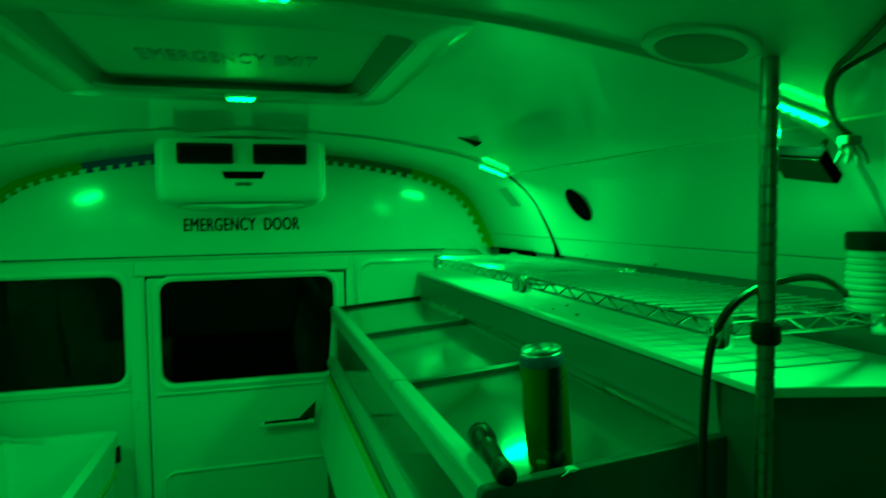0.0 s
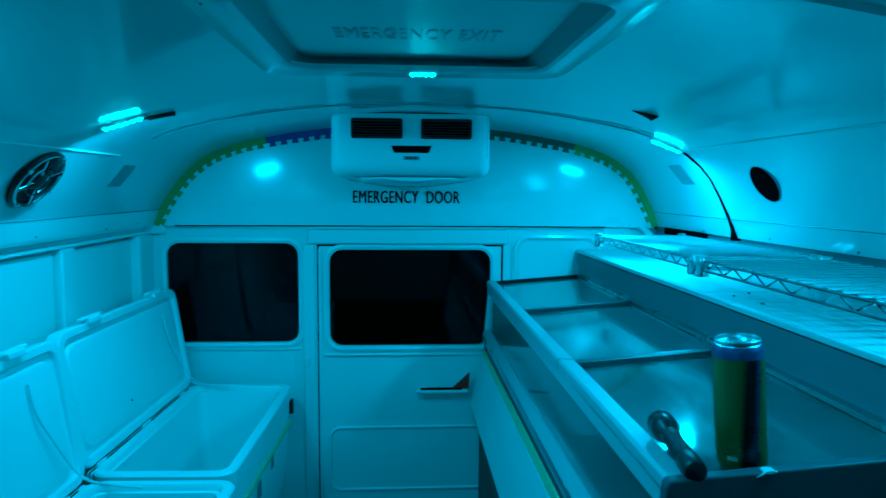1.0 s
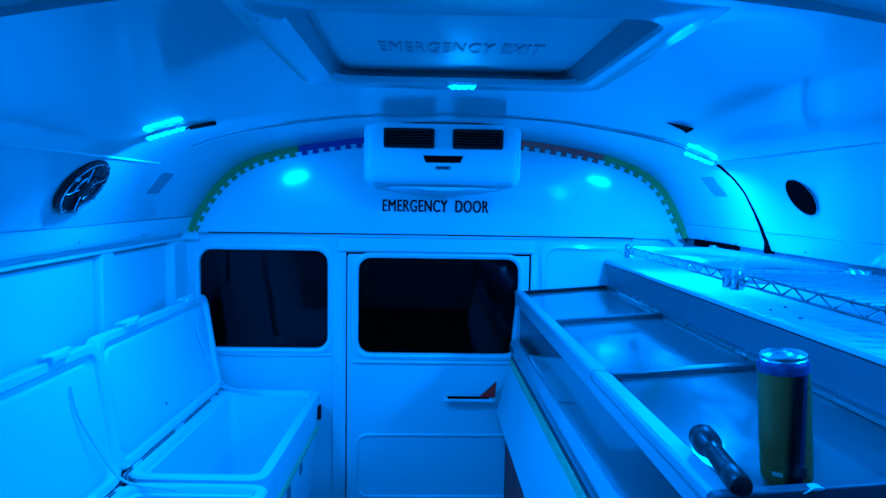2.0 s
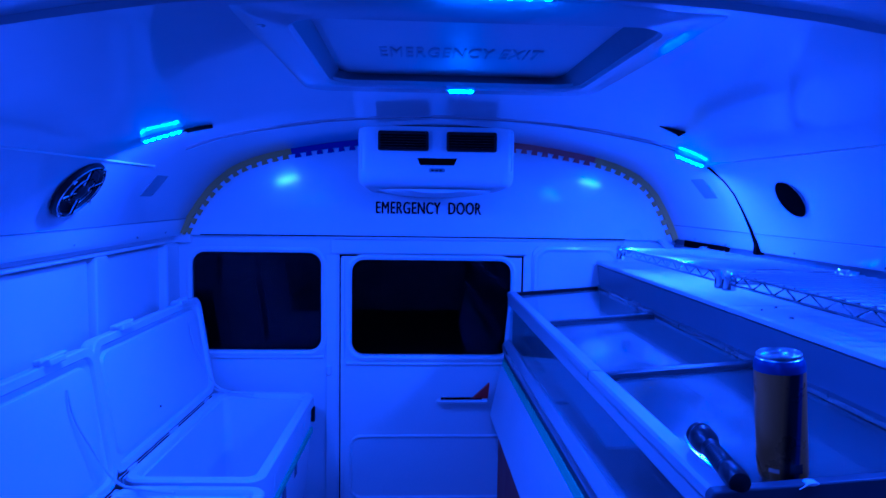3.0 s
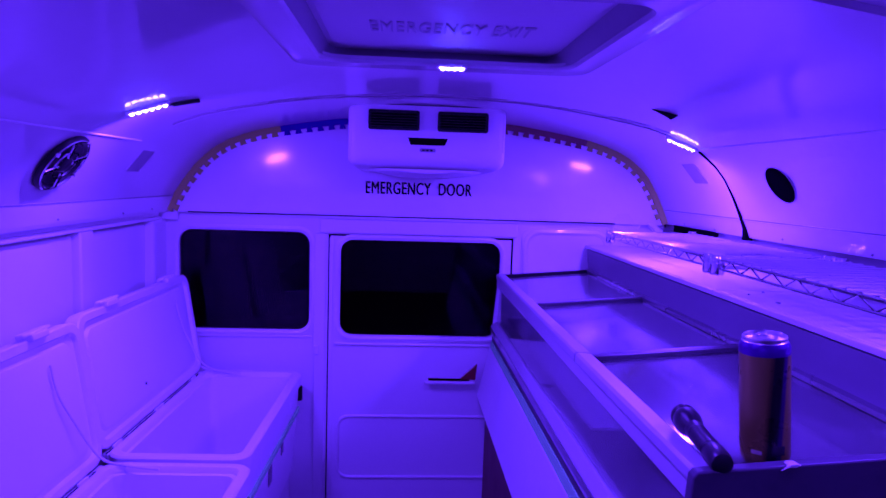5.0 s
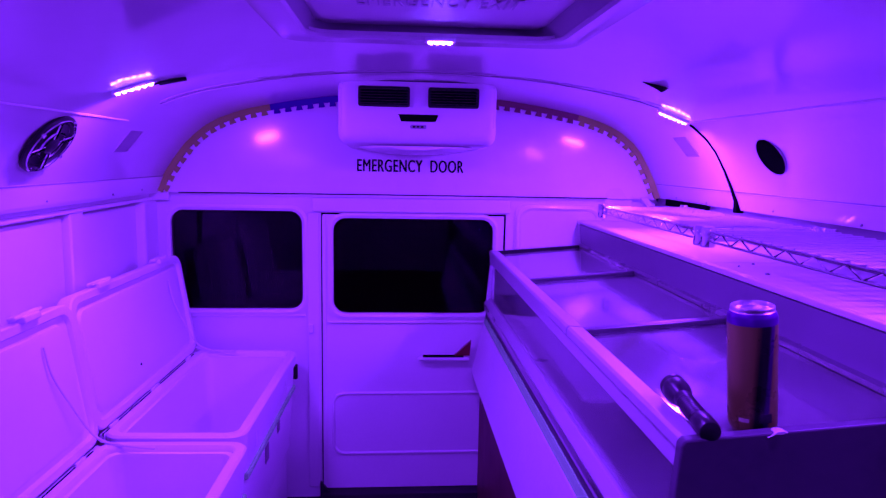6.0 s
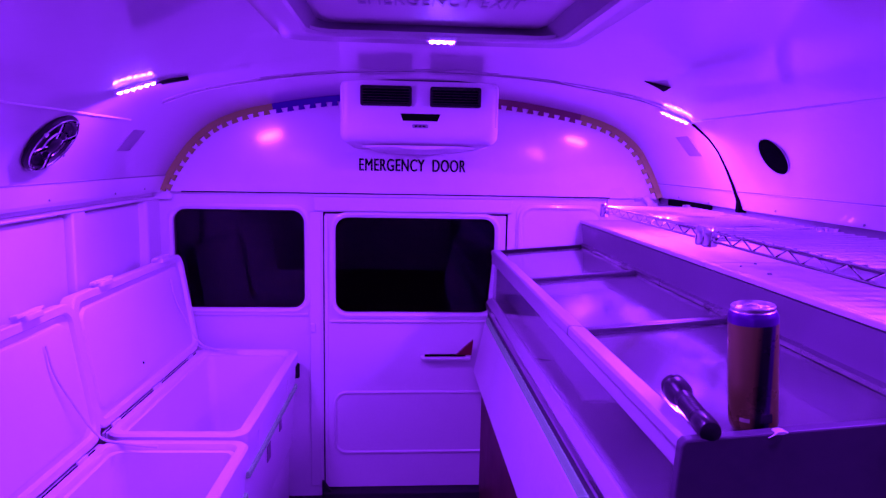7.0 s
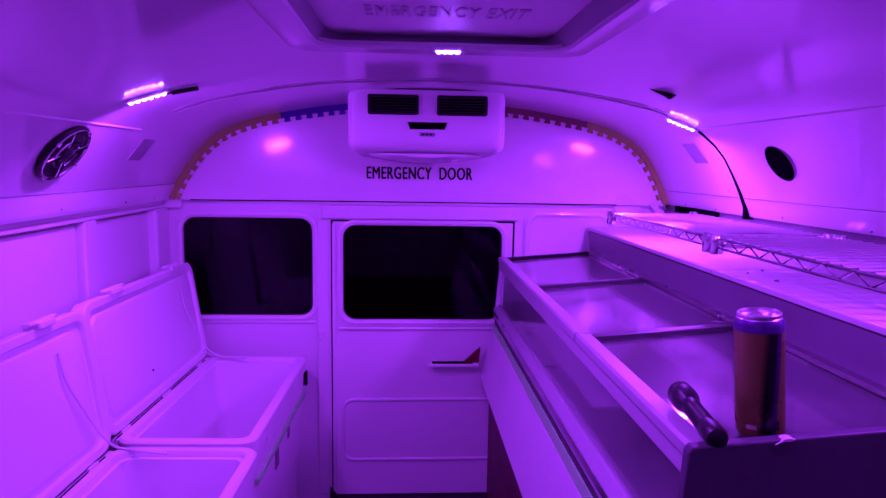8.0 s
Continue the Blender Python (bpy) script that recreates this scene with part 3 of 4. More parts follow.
# ---- foam edging round the arch ----
def foam_edging():
    f = thing("foam_edging", "interlocking foam mat edging strip in orange, blue and red", "foam edging")
    path = []
    full = [(CROWN - x, z) for x, z in PROFILE[-1][::-1]] + [(CROWN + x, z) for x, z in PROFILE[1][1:]]
    for (x0, z0), (x1, z1) in zip(full, full[1:]):
        n = max(1, int(math.hypot(x1 - x0, z1 - z0) / 0.008))
        path += [Vector((x0 + (x1 - x0) * k / n, 0, z0 + (z1 - z0) * k / n)) for k in range(n)]
    path.append(Vector((full[-1][0], 0, full[-1][1])))
    d = [0.0]
    for a, b in zip(path, path[1:]):
        d.append(d[-1] + (b - a).length)

    def at(s):
        i = min(max(np.searchsorted(d, s) - 1, 0), len(path) - 2)
        t = (s - d[i]) / (d[i + 1] - d[i])
        p = path[i].lerp(path[i + 1], t)
        tan = (path[min(i + 4, len(path) - 1)] - path[max(i - 3, 0)]).normalized()
        return p, Vector((tan.z, 0, -tan.x))

    total = d[-1]
    cut1, cut2 = total * 0.5 - 0.62, total * 0.5 + 0.70
    pitch = 0.047
    for s0, s1, mat, what in ((0.005, cut1, ORANGE, "orange"), (cut1, total * 0.5 - 0.27, BLUE, "blue"), (total * 0.5 + 0.27, cut2, CRIMSON, "red"), (cut2, total - 0.005, ORANGE, "orange")):
        steps = max(2, int((s1 - s0) / 0.012))
        loops = []
        for k in range(steps + 1):
            p, n = at(s0 + (s1 - s0) * k / steps)
            o, i = p + n * -0.003, p + n * 0.024
            f0 = rear_face(p.x, p.z)
            loops.append([(o.x, f0 - 0.013, o.z), (i.x, f0 - 0.013, i.z), (i.x, f0 + 0.002, i.z), (o.x, f0 + 0.002, o.z)])
        bm = rings(loops, caps=True)
        count = int((s1 - s0) / pitch)
        for k in range(count):
            s = s0 + (k + 0.5) * pitch
            tooth = []
            for ds, dn in ((-0.009, 0.023), (-0.0135, 0.041), (0.0135, 0.041), (0.009, 0.023)):
                p, n = at(s + ds)
                tooth.append(p + n * dn)
            f0 = rear_face(tooth[0].x, tooth[0].z)
            rings([[(q.x, yy, q.z) for q in tooth] for yy in (f0 - 0.0125, f0 + 0.002)], caps=True, bm=bm)
        part("strip", bm, mat, f, what + " toothed foam strip")


foam_edging()


# ---- speaker, speaker hole, plates and loose wire ends on the roof sides ----
def on_roof(x, y, turn=0):
    return pose(x, y, roof(x), 0, roof_turn(x), turn)


def speaker():
    s = thing("speaker", "round chrome rimmed car speaker without its grille", "speaker")
    s.matrix_basis = on_roof(-0.957, 1.762) @ pose(0, 0, -0.007, 180)
    part("rim", lathe([(0.088, -0.002), (0.088, 0.006), (0.082, 0.011), (0.074, 0.011), (0.070, 0.004), (0.066, 0.002)], 40), ANODISED, s, smooth=True)
    part("cone", lathe([(0.071, 0.003), (0.064, 0.006), (0.058, 0.003), (0.022, 0.0035), (0.020, 0.010), (0.008, 0.013)], 40), BLACK, s, smooth=True)
    for k in range(4):
        part("spoke", box(-0.007, 0.007, 0.024, 0.080, 0.008, 0.014, 0.002, m=pose(0, 0, 0, 0, 0, 22 + 90 * k)), CHROME, s, "chrome spoke")
        part("bolt", lathe([(0.006, 0.010), (0.006, 0.016), (0.003, 0.018)], 10, m=pose(0, 0, 0, 0, 0, 67 + 90 * k) @ pose(0, 0.078, 0)), CHROME, s)
    for r, name in ((0.078, "outer_ring"), (0.042, "inner_ring")):
        part(name, rings([[((r + q) * math.cos(2 * math.pi * k / 36), (r + q) * math.sin(2 * math.pi * k / 36), z) for k in range(36)] for q, z in ((-0.003, 0.010), (-0.002, 0.014), (0.002, 0.014), (0.003, 0.010))]), CHROME, s, smooth=True)
    part("tweeter", lathe([(0.024, 0.004), (0.024, 0.012), (0.018, 0.016), (0.006, 0.017)], 24), BLACK, s, smooth=True)


speaker()


def speaker_hole():
    s = thing("speaker_hole", "empty round speaker cutout showing black inside", "opening")
    s.matrix_basis = on_roof(0.999, 1.828) @ pose(0, 0, -0.004, 180)
    part("opening", lathe([(0.0585, -0.009), (0.0585, 0.0005), (0.055, 0.0012)], 40), GAP, s, smooth=True)
    part("cut_edge", rings([[(r * math.cos(2 * math.pi * k / 40), r * math.sin(2 * math.pi * k / 40), z) for k in range(40)] for r, z in ((0.061, -0.006), (0.0605, 0.0012), (0.0585, 0.0012))]), GREY, s)


speaker_hole()

for px, py in ((-0.946, 2.246), (0.972, 2.322)):
    pl = thing("cover_plate", "small grey square cover plate screwed to roof side", "cover plate", "roof cover plates")
    pl.matrix_basis = on_roof(px, py)
    part("plate", box(-0.045, 0.045, -0.05, 0.05, -0.004, 0.001, 0.001), GREY, pl)
    for sx in (-0.036, 0.036):
        part("screw", lathe([(0.003, -0.004), (0.003, -0.006)], 8, m=pose(sx, 0.04, 0)), STEEL, pl)

w = thing("wire_end", "black taped wire end poking from the ceiling", "wire", "loose wire ends")
w.matrix_basis = on_roof(-0.668, 1.848, 14)
part("taped_end", rings([[(u, hh * math.cos(a), -0.006 + 0.006 * math.sin(a)) for a in (0, 0.8, 1.57, 2.36, 3.14, 3.93, 4.71, 5.5)] for u, hh in ((-0.034, 0.003), (-0.018, 0.008), (0.0, 0.011), (0.020, 0.009), (0.036, 0.002))], caps=True), BLACK, w, smooth=True)
part("lead", tube([(-0.033, 0, -0.005), (-0.046, -0.012, -0.006), (-0.058, -0.006, -0.003)], 0.003), BLACK, w)


def torn_flap():
    """A triangular tongue of torn lining that hangs from the ceiling."""
    f = thing("torn_flap", "black torn triangular flap hanging from the ceiling", "flap")
    f.matrix_basis = on_roof(0.640, 1.815)
    loops = []
    for u, drop in ((-0.038, 0.002), (-0.022, 0.006), (-0.006, 0.010), (0.008, 0.014), (0.017, 0.019), (0.026, 0.013), (0.037, 0.003)):
        loops.append([(u, -0.002 - drop * 0.5, -drop), (u, 0.002 - drop * 0.5, -drop), (u, 0.002, 0.001), (u, -0.002, 0.001)])
    part("tongue", rings(loops, caps=True), BLACK, f, smooth=True)


torn_flap()

# ---- two coolers with open lids on a plinth ----
def cooler_plinth():
    p = thing("cooler_plinth", "white painted box plinth under the coolers", "plinth")
    part("front_board", box(-0.565, -0.545, 0.55, 2.80, 0.0, 0.30, 0.003), PAINT, p)
    part("top_board", box(-1.075, -0.545, 0.55, 2.80, 0.28, 0.302, 0.003), PAINT, p)
    part("end_board", box(-1.075, -0.565, 0.55, 0.57, 0.0, 0.28, 0.003), PAINT, p)


def cooler(y0, y1, guard=True):
    """A big ice chest, opening towards +x, lid thrown back against the wall. Base at z 0.302, rim at 0.72."""
    L, W, H = y1 - y0, 0.418, 0.418
    c = thing("cooler", "large white plastic ice cooler with lid standing open", "cooler", "open coolers", at=(-0.708, (y0 + y1) / 2, 0.302), rz=-1.6)
    def loop(w, l, r, z, dx=0.0):
        return [(a + dx, b, z) for a, b in rounded(-w / 2, w / 2, -l / 2, l / 2, r, 5)]
    part("body", rings([loop(W - 0.07, L - 0.08, 0.04, 0.0), loop(W - 0.05, L - 0.06, 0.05, 0.02), loop(W - 0.016, L - 0.02, 0.05, H - 0.09), loop(W - 0.016, L - 0.02, 0.05, H - 0.055), loop(W, L, 0.05, H - 0.048),
                        loop(W, L, 0.05, H - 0.006), loop(W - 0.012, L - 0.012, 0.046, H), loop(W - 0.055, L - 0.055, 0.035, H), loop(W - 0.063, L - 0.063, 0.033, H - 0.006), loop(W - 0.066, L - 0.066, 0.03, H - 0.018), loop(W - 0.084, L - 0.084, 0.03, H - 0.020),
                        loop(W - 0.12, L - 0.13, 0.04, 0.06), loop(W - 0.15, L - 0.16, 0.04, 0.05)], caps=True), PLASTIC, c, smooth=True)
    part("stripe", box(W / 2 - 0.018, W / 2 - 0.0025, -L / 2 + 0.045, L / 2 - 0.045, H - 0.160, H - 0.139, 0.003), GREEN, c, "green stripe along the front")
    for d, w2, z2 in ((-0.12, 0.05, 0.24), (0.10, 0.035, 0.215)):
        part("decal", box(W / 2 - 0.0125, W / 2 - 0.0105, d * L - w2 / 2, d * L + w2 / 2, H - z2, H - z2 + 0.06), DULL, c, "plain dark decal shape")
    for s in (-1, 1):
        part("latch_recess", box(W / 2 - 0.014, W / 2 - 0.004, s * L * 0.27 - 0.028, s * L * 0.27 + 0.028, H - 0.115, H - 0.055, 0.003), PLASTIC, c)
        grip = part("handle", box(-0.09, 0.09, s * (L / 2 - 0.012), s * (L / 2 + 0.006), H - 0.13, H - 0.095, 0.006), PLASTIC, c)
        part("grip_hole", box(-0.06, 0.06, s * (L / 2 + 0.0055), s * (L / 2 + 0.0075), H - 0.122, H - 0.104), GAP, grip)
    if guard:
        part("corner_guard", box(W / 2 - 0.03, W / 2 + 0.002, L / 2 - 0.026, L / 2 - 0.008, H - 0.125, H - 0.06, 0.004), BLACK, c, "black rubber corner catch")
    # hinge bars behind the rim with gaps between
    part("hinge_spine", box(-W / 2 - 0.012, -W / 2 + 0.003, -0.475 * L, 0.475 * L, H - 0.03, H - 0.0035, 0.002), PLASTIC, c)
    edges = [-0.424, -0.3625, -0.07, 0.007, 0.324, 0.383]
    for a, b in zip(edges[::2], edges[1::2]):
        part("hinge", box(-W / 2 - 0.006, -W / 2 + 0.002, a * L, b * L, H - 0.012, H + 0.005, 0.002), PLASTIC, c)
    for a, b in ((-0.475, -0.426), (-0.360, -0.072), (0.009, 0.322), (0.385, 0.43)):
        part("hinge_gap", box(-W / 2 - 0.0035, -W / 2 + 0.0005, a * L, b * L, H - 0.02, H - 0.002), GAP, c)
    part("strap", tube(smooth_path([(-W / 2 - 0.02, L / 2 - 0.012, H + 0.02), (-W / 2 + 0.02, L / 2 - 0.022, H + 0.0045), (-W / 2 + 0.10, L / 2 - 0.045, H + 0.0045), (-W / 2 + 0.17, L / 2 - 0.058, H + 0.004)]), 0.004), CORD, c, "thin white strap across the rim")
    # lid, hinged at the back edge: its own axes are u up the lid, inside facing +x
    lean = 8.8
    m = pose(-W / 2 - 0.0045, 0, H + 0.004, 0, -lean, 0)
    D = 0.412
    def lid_loop(u0, u1, l, r, x):
        return [(x, b, a) for a, b in rounded(u0, u1, -l / 2, l / 2, r, 5)]
    bm = rings([lid_loop(0.012, D - 0.012, L - 0.03, 0.05, -0.052), lid_loop(0.003, D - 0.003, L - 0.008, 0.05, -0.044), lid_loop(0.0, D, L, 0.05, -0.03), lid_loop(0.0, D, L, 0.05, -0.004), lid_loop(0.004, D - 0.004, L - 0.008, 0.048, 0.0),
                lid_loop(0.024, D - 0.024, L - 0.05, 0.035, 0.0), lid_loop(0.028, D - 0.028, L - 0.056, 0.033, -0.004), lid_loop(0.030, D - 0.030, L - 0.06, 0.03, -0.012), lid_loop(0.045, D - 0.045, L - 0.09, 0.04, -0.015), lid_loop(0.050, D - 0.050, L - 0.10, 0.04, -0.006), lid_loop(0.06, D - 0.06, L - 0.12, 0.04, -0.003)], caps=True)
    bmesh.ops.transform(bm, matrix=m, verts=bm.verts)
    lid = part("lid", bm, PLASTIC, c, "white moulded lid, open", smooth=True)
    for s in (-1, 1):
        yy = s * L * 0.27
        part("latch", box(-0.03, 0.014, yy - 0.036, yy + 0.036, D - 0.006, D + 0.012, 0.004, m=m), PLASTIC, lid)
        part("latch_tab", box(-0.016, 0.006, yy - 0.06, yy + 0.06, D + 0.008, D + 0.018, 0.004, m=m), PLASTIC, lid)
    # lid stay cord
    top = m @ Vector((0.004, L * 0.30, D * 0.80))
    mid = m @ Vector((0.012, L * 0.34, D * 0.42))
    low = m @ Vector((0.035, L * 0.40, D * 0.10))
    part("stay_cord", tube(smooth_path([top, m @ Vector((0.006, L * 0.305, D * 0.62)), mid, low, Vector((-W / 2 + 0.08, L * 0.455, H + 0.004))]), 0.003), CORD, c, "thin white lid stay cord")
    part("drain_spot", lathe([(0.004, 0), (0.004, 0.002)], 10, m=m @ pose(-0.001, -L * 0.1, D * 0.25, 0, 90)), GAP, lid)
    return c


cooler_plinth()
cooler(1.895, 2.775)
cooler(0.985, 1.865, False)


# ---- glass-topped display case ----
CASE_Y0, CASE_Y1 = 0.87, 2.82


def display_case():
    c = thing("display_case", "long glass-topped white refrigerated display case with black end", "display case", at=(0.55, 1.85, 0))
    ox, oy = 0.55, 1.85
    X = lambda v: v - ox
    Y = lambda v: v - oy
    def sect(name, pts, y0, y1, mat, parent=c, label="", bevel=0.0):
        return part(name, prism([(X(a), b) for a, b in pts], Y(y0), Y(y1), bevel=bevel), mat, parent, label)
    y0, y1 = CASE_Y0, CASE_Y1
    sect("base", [(0.315, 0.0), (1.08, 0.0), (1.08, 0.63), (0.315, 0.63)], y0 + 0.02, y1, RUST, label="dark red base panel")
    sect("apron", [(0.274, 0.600), (0.295, 0.591), (0.36, 0.596), (0.36, 0.830), (0.322, 0.826)], y0 + 0.02, y1, CASE, label="sloping white front apron", bevel=0.003)
    sect("seam_strip", [(0.332, 0.828), (0.37, 0.828), (0.37, 0.888), (0.332, 0.888)], y0 + 0.02, y1, MAT)
    sect("green_trim", [(0.3225, 0.8285), (0.3315, 0.8285), (0.3315, 0.856), (0.3265, 0.856)], y0 + 0.02, y1 - 0.02, GREEN, label="green trim line")
    sect("lower_rail", [(0.325, 0.886), (0.375, 0.886), (0.375, 0.940), (0.342, 0.944), (0.325, 0.920)], y0 + 0.02, y1, RAIL, bevel=0.0015)
    sect("rail_edge", [(0.3225, 0.902), (0.3255, 0.902), (0.3255, 0.918), (0.3225, 0.918)], y0 + 0.02, y1, STEEL)
    split = 1.52
    for a, b in ((y0 + 0.02, split - 0.0015), (split + 0.0015, y1)):
        sect("top_rail", [(0.340, 1.131), (0.376, 1.133), (0.379, 1.1505), (0.346, 1.153), (0.3405, 1.148)], a, b, RAIL, bevel=0.0015)
    sect("rail_lip", [(0.3425, 1.098), (0.356, 1.098), (0.360, 1.1285), (0.3440, 1.1285)], y0 + 0.02, y1, RAIL, bevel=0.0015)
    sect("rail_groove", [(0.345, 1.128), (0.37, 1.128), (0.37, 1.1315), (0.345, 1.1315)], y0 + 0.021, y1 - 0.001, GAP)
    sect("rail_joint", [(0.3385, 1.1305), (0.376, 1.1325), (0.380, 1.1515), (0.3455, 1.154), (0.339, 1.149)], split - 0.004, split + 0.004, GREY)
    sect("front_glass", [(0.348, 0.940), (0.354, 0.940), (0.362, 1.122), (0.356, 1.122)], y0 + 0.025, y1 - 0.02, CLEAR, label="sloping front glass")
    # Upstand under the counter edge, its shade put into the colour.
    sect("back_panel", [(0.750, 0.62), (0.80, 0.62), (0.80, 1.271), (0.736, 1.271), (0.748, 1.18)], y0 + 0.02, y1, SHADED, label="metal upstand behind the glass, its shade put into the grey")
    sect("back_lip", [(0.733, 1.172), (0.750, 1.172), (0.750, 1.186), (0.733, 1.182)], y0 + 0.02, y1, STEEL)
    sect("deck", [(0.36, 0.78), (0.75, 0.80), (0.75, 0.815), (0.36, 0.795)], y0 + 0.03, y1 - 0.02, LINER, label="inner deck, dimness of the deep case in its grey")
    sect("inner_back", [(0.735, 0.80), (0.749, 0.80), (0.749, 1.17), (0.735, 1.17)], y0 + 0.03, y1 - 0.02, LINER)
    sect("far_end", [(0.333, 0.62), (0.75, 0.62), (0.75, 1.176), (0.35, 1.148), (0.333, 0.95)], y1 - 0.02, y1, CASE)
    sect("far_bar", [(0.377, 1.137), (0.735, 1.168), (0.735, 1.182), (0.377, 1.153)], y1 - 0.03, y1 - 0.012, ANODISED)
    bars = [2.14, 1.50]
    for yb in bars:
        sect("cross_bar", [(0.377, 1.136), (0.735, 1.166), (0.735, 1.183), (0.377, 1.153)], yb - 0.011, yb + 0.011, BAR, label="brushed steel cross bar", bevel=0.003)
        sect("bar_shadow", [(0.388, 1.132), (0.733, 1.162), (0.733, 1.167), (0.388, 1.137)], yb - 0.016, yb + 0.016, GAP)
    ends = [y0 + 0.025, 1.50, 2.14, y1 - 0.03]
    for a, b in zip(ends, ends[1:]):
        sect("top_pane", [(0.376, 1.135), (0.734, 1.166), (0.734, 1.1705), (0.376, 1.1395)], a + 0.011, b - 0.011, CLEAR, label="clear sliding top pane")
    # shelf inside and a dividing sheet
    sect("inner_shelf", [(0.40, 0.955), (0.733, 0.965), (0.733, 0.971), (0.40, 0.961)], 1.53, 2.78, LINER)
    # black near end with a worn chip on its top edge
    end = sect("end_panel", [(0.30, 0.0), (0.745, 0.0), (0.745, 1.190), (0.338, 1.158), (0.332, 1.150), (0.318, 0.95), (0.280, 0.63), (0.30, 0.60)], y0, y0 + 0.02, ENDPANEL, label="black laminate end panel", bevel=0.003)
    part("worn_chip", prism([(X(0.456), 1.1615), (X(0.462), 1.1650), (X(0.470), 1.1702), (X(0.478), 1.1708), (X(0.485), 1.1690), (X(0.477), 1.1660), (X(0.468), 1.1662)], Y(y0 - 0.002), Y(y0 + 0.012)), CASE, end, "chipped white edge")
    # back cabinet below the counter
    sect("back_cabinet", [(0.80, 0.62), (1.08, 0.62), (1.08, 1.2705), (0.80, 1.2705)], y0 + 0.02, y1, CASE)
    bm = bmesh.new()
    plan = [(0.742, 0.803), (1.08, 0.702), (1.08, y0 + 0.019), (0.746, y0 + 0.019)]
    rings([[(X(x), Y(y), z) for x, y in plan] for z in (0.0, 1.2705)], caps=True, bm=bm)
    part("cabinet_end", bm, ENDPANEL, c, "black laminate cabinet end")


display_case()
ct = thing("counter", "long white enamelled counter behind the glass case", "counter", at=(0.91, 1.85, 1.2715))
def slab_end(x):
    """y of the counter's skewed near end at x."""
    return 0.793 - 0.30 * (x - 0.733)


for c0, c1 in ((None, 1.655), (1.657, CASE_Y1 + 0.01)):
    for name, xa, xb, za, zb in (("slab", 0.744, 1.086, 0.0, 0.0175), ("front_edge", 0.733, 0.7435, 0.003, 0.0170)):
        bm = bmesh.new()
        ends = [(x, c0 or slab_end(x)) for x in (xa, xb)] + [(xb, c1), (xa, c1)]
        face = bm.faces.new([bm.verts.new((x - 0.91, y - 1.85, za)) for x, y in ends])
        up = bmesh.ops.extrude_face_region(bm, geom=[face])
        bmesh.ops.translate(bm, vec=(0, 0, zb - za), verts=[v for v in up["geom"] if isinstance(v, bmesh.types.BMVert)])
        bmesh.ops.bevel(bm, geom=bm.edges[:], offset=0.003, segments=2, affect="EDGES", profile=0.5)
        part(name, bm, CASE, ct)
for cx, cy, r in ((0.80, 1.47, 0.006), (0.85, 1.62, 0.004), (0.79, 1.58, 0.003)):
    tagged(part("crumb", lathe([(r, 0), (r * 0.9, 0.003), (r * 0.4, 0.004)], 7, m=pose(cx, cy, 1.2892)), DULL), "small dark crumb on the white counter top", "crumb", "counter crumbs")


# ---- wire shelves and their upright ----
def wire_shelf(y0, y1):
    L = y1 - y0
    x0, x1, z = 0.730, 1.058, 1.372
    s = thing("wire_shelf", "chrome wire shelf with zigzag truss edges", "wire shelf", "chrome wire shelves", at=((x0 + x1) / 2, (y0 + y1) / 2, z))
    w, l = (x1 - x0) / 2, L / 2
    drop = 0.024
    for x in (-w, w):
        t = part("edge_truss", tube([(x, -l + 0.02, 0), (x, l - 0.02, 0)], 0.0032, 6), CHROME, s)
        part("truss_rail", tube([(x, -l + 0.02, -drop), (x, l - 0.02, -drop)], 0.0032, 6), CHROME, t)
        n = int(L / 0.045)
        zig = [(x, -l + 0.025 + (L - 0.05) * k / n, -0.001 if k % 2 else -drop + 0.001) for k in range(n + 1)]
        part("zigzag", tube(zig, 0.0022, 5), CHROME, t)
    for y in (-l, l):
        t = part("end_truss", tube([(-w + 0.02, y, 0), (w - 0.02, y, 0)], 0.0032, 6), CHROME, s)
        part("truss_rail", tube([(-w + 0.02, y, -drop), (w - 0.02, y, -drop)], 0.0032, 6), CHROME, t)
        n = 8
        part("zigzag", tube([(-w + 0.02 + (2 * w - 0.04) * k / n, y, -0.001 if k % 2 else -drop + 0.001) for k in range(n + 1)], 0.0022, 5), CHROME, t)
    n = int(L / 0.040)
    for k in range(1, n):
        y = -l + L * k / n
        part("wire", tube([(-w, y, 0.003), (w, y, 0.003)], 0.0034, 8), WIRE, s, smooth=True)
    for x in (-w / 3, w / 3):
        part("rib", tube([(x, -l, -0.003), (x, l, -0.003)], 0.0032, 6), CHROME, s)
    for x in (-w, w):
        for y in (-l, l):
            part("collar", lathe([(0.0165, -0.040), (0.0185, -0.036), (0.0175, 0.008), (0.015, 0.012)], 16, m=pose(x, y, 0)), CHROME, s, smooth=True)
    return s


wire_shelf(1.672, 2.49)
wire_shelf(0.87, 1.632)
for bx, by in ((1.058, 2.49), (1.058, 1.652), (1.058, 0.82)):
    b = thing("shelf_bracket", "small chrome bracket joining shelf to wall", "bracket", "shelf brackets", at=(bx, by, 1.345))
    part("arm", box(0.0, 0.055, -0.008, 0.008, -0.006, 0.004, 0.002), CHROME, b)
    part("hook", box(-0.012, 0.004, -0.008, 0.008, -0.006, 0.016, 0.002), CHROME, b)


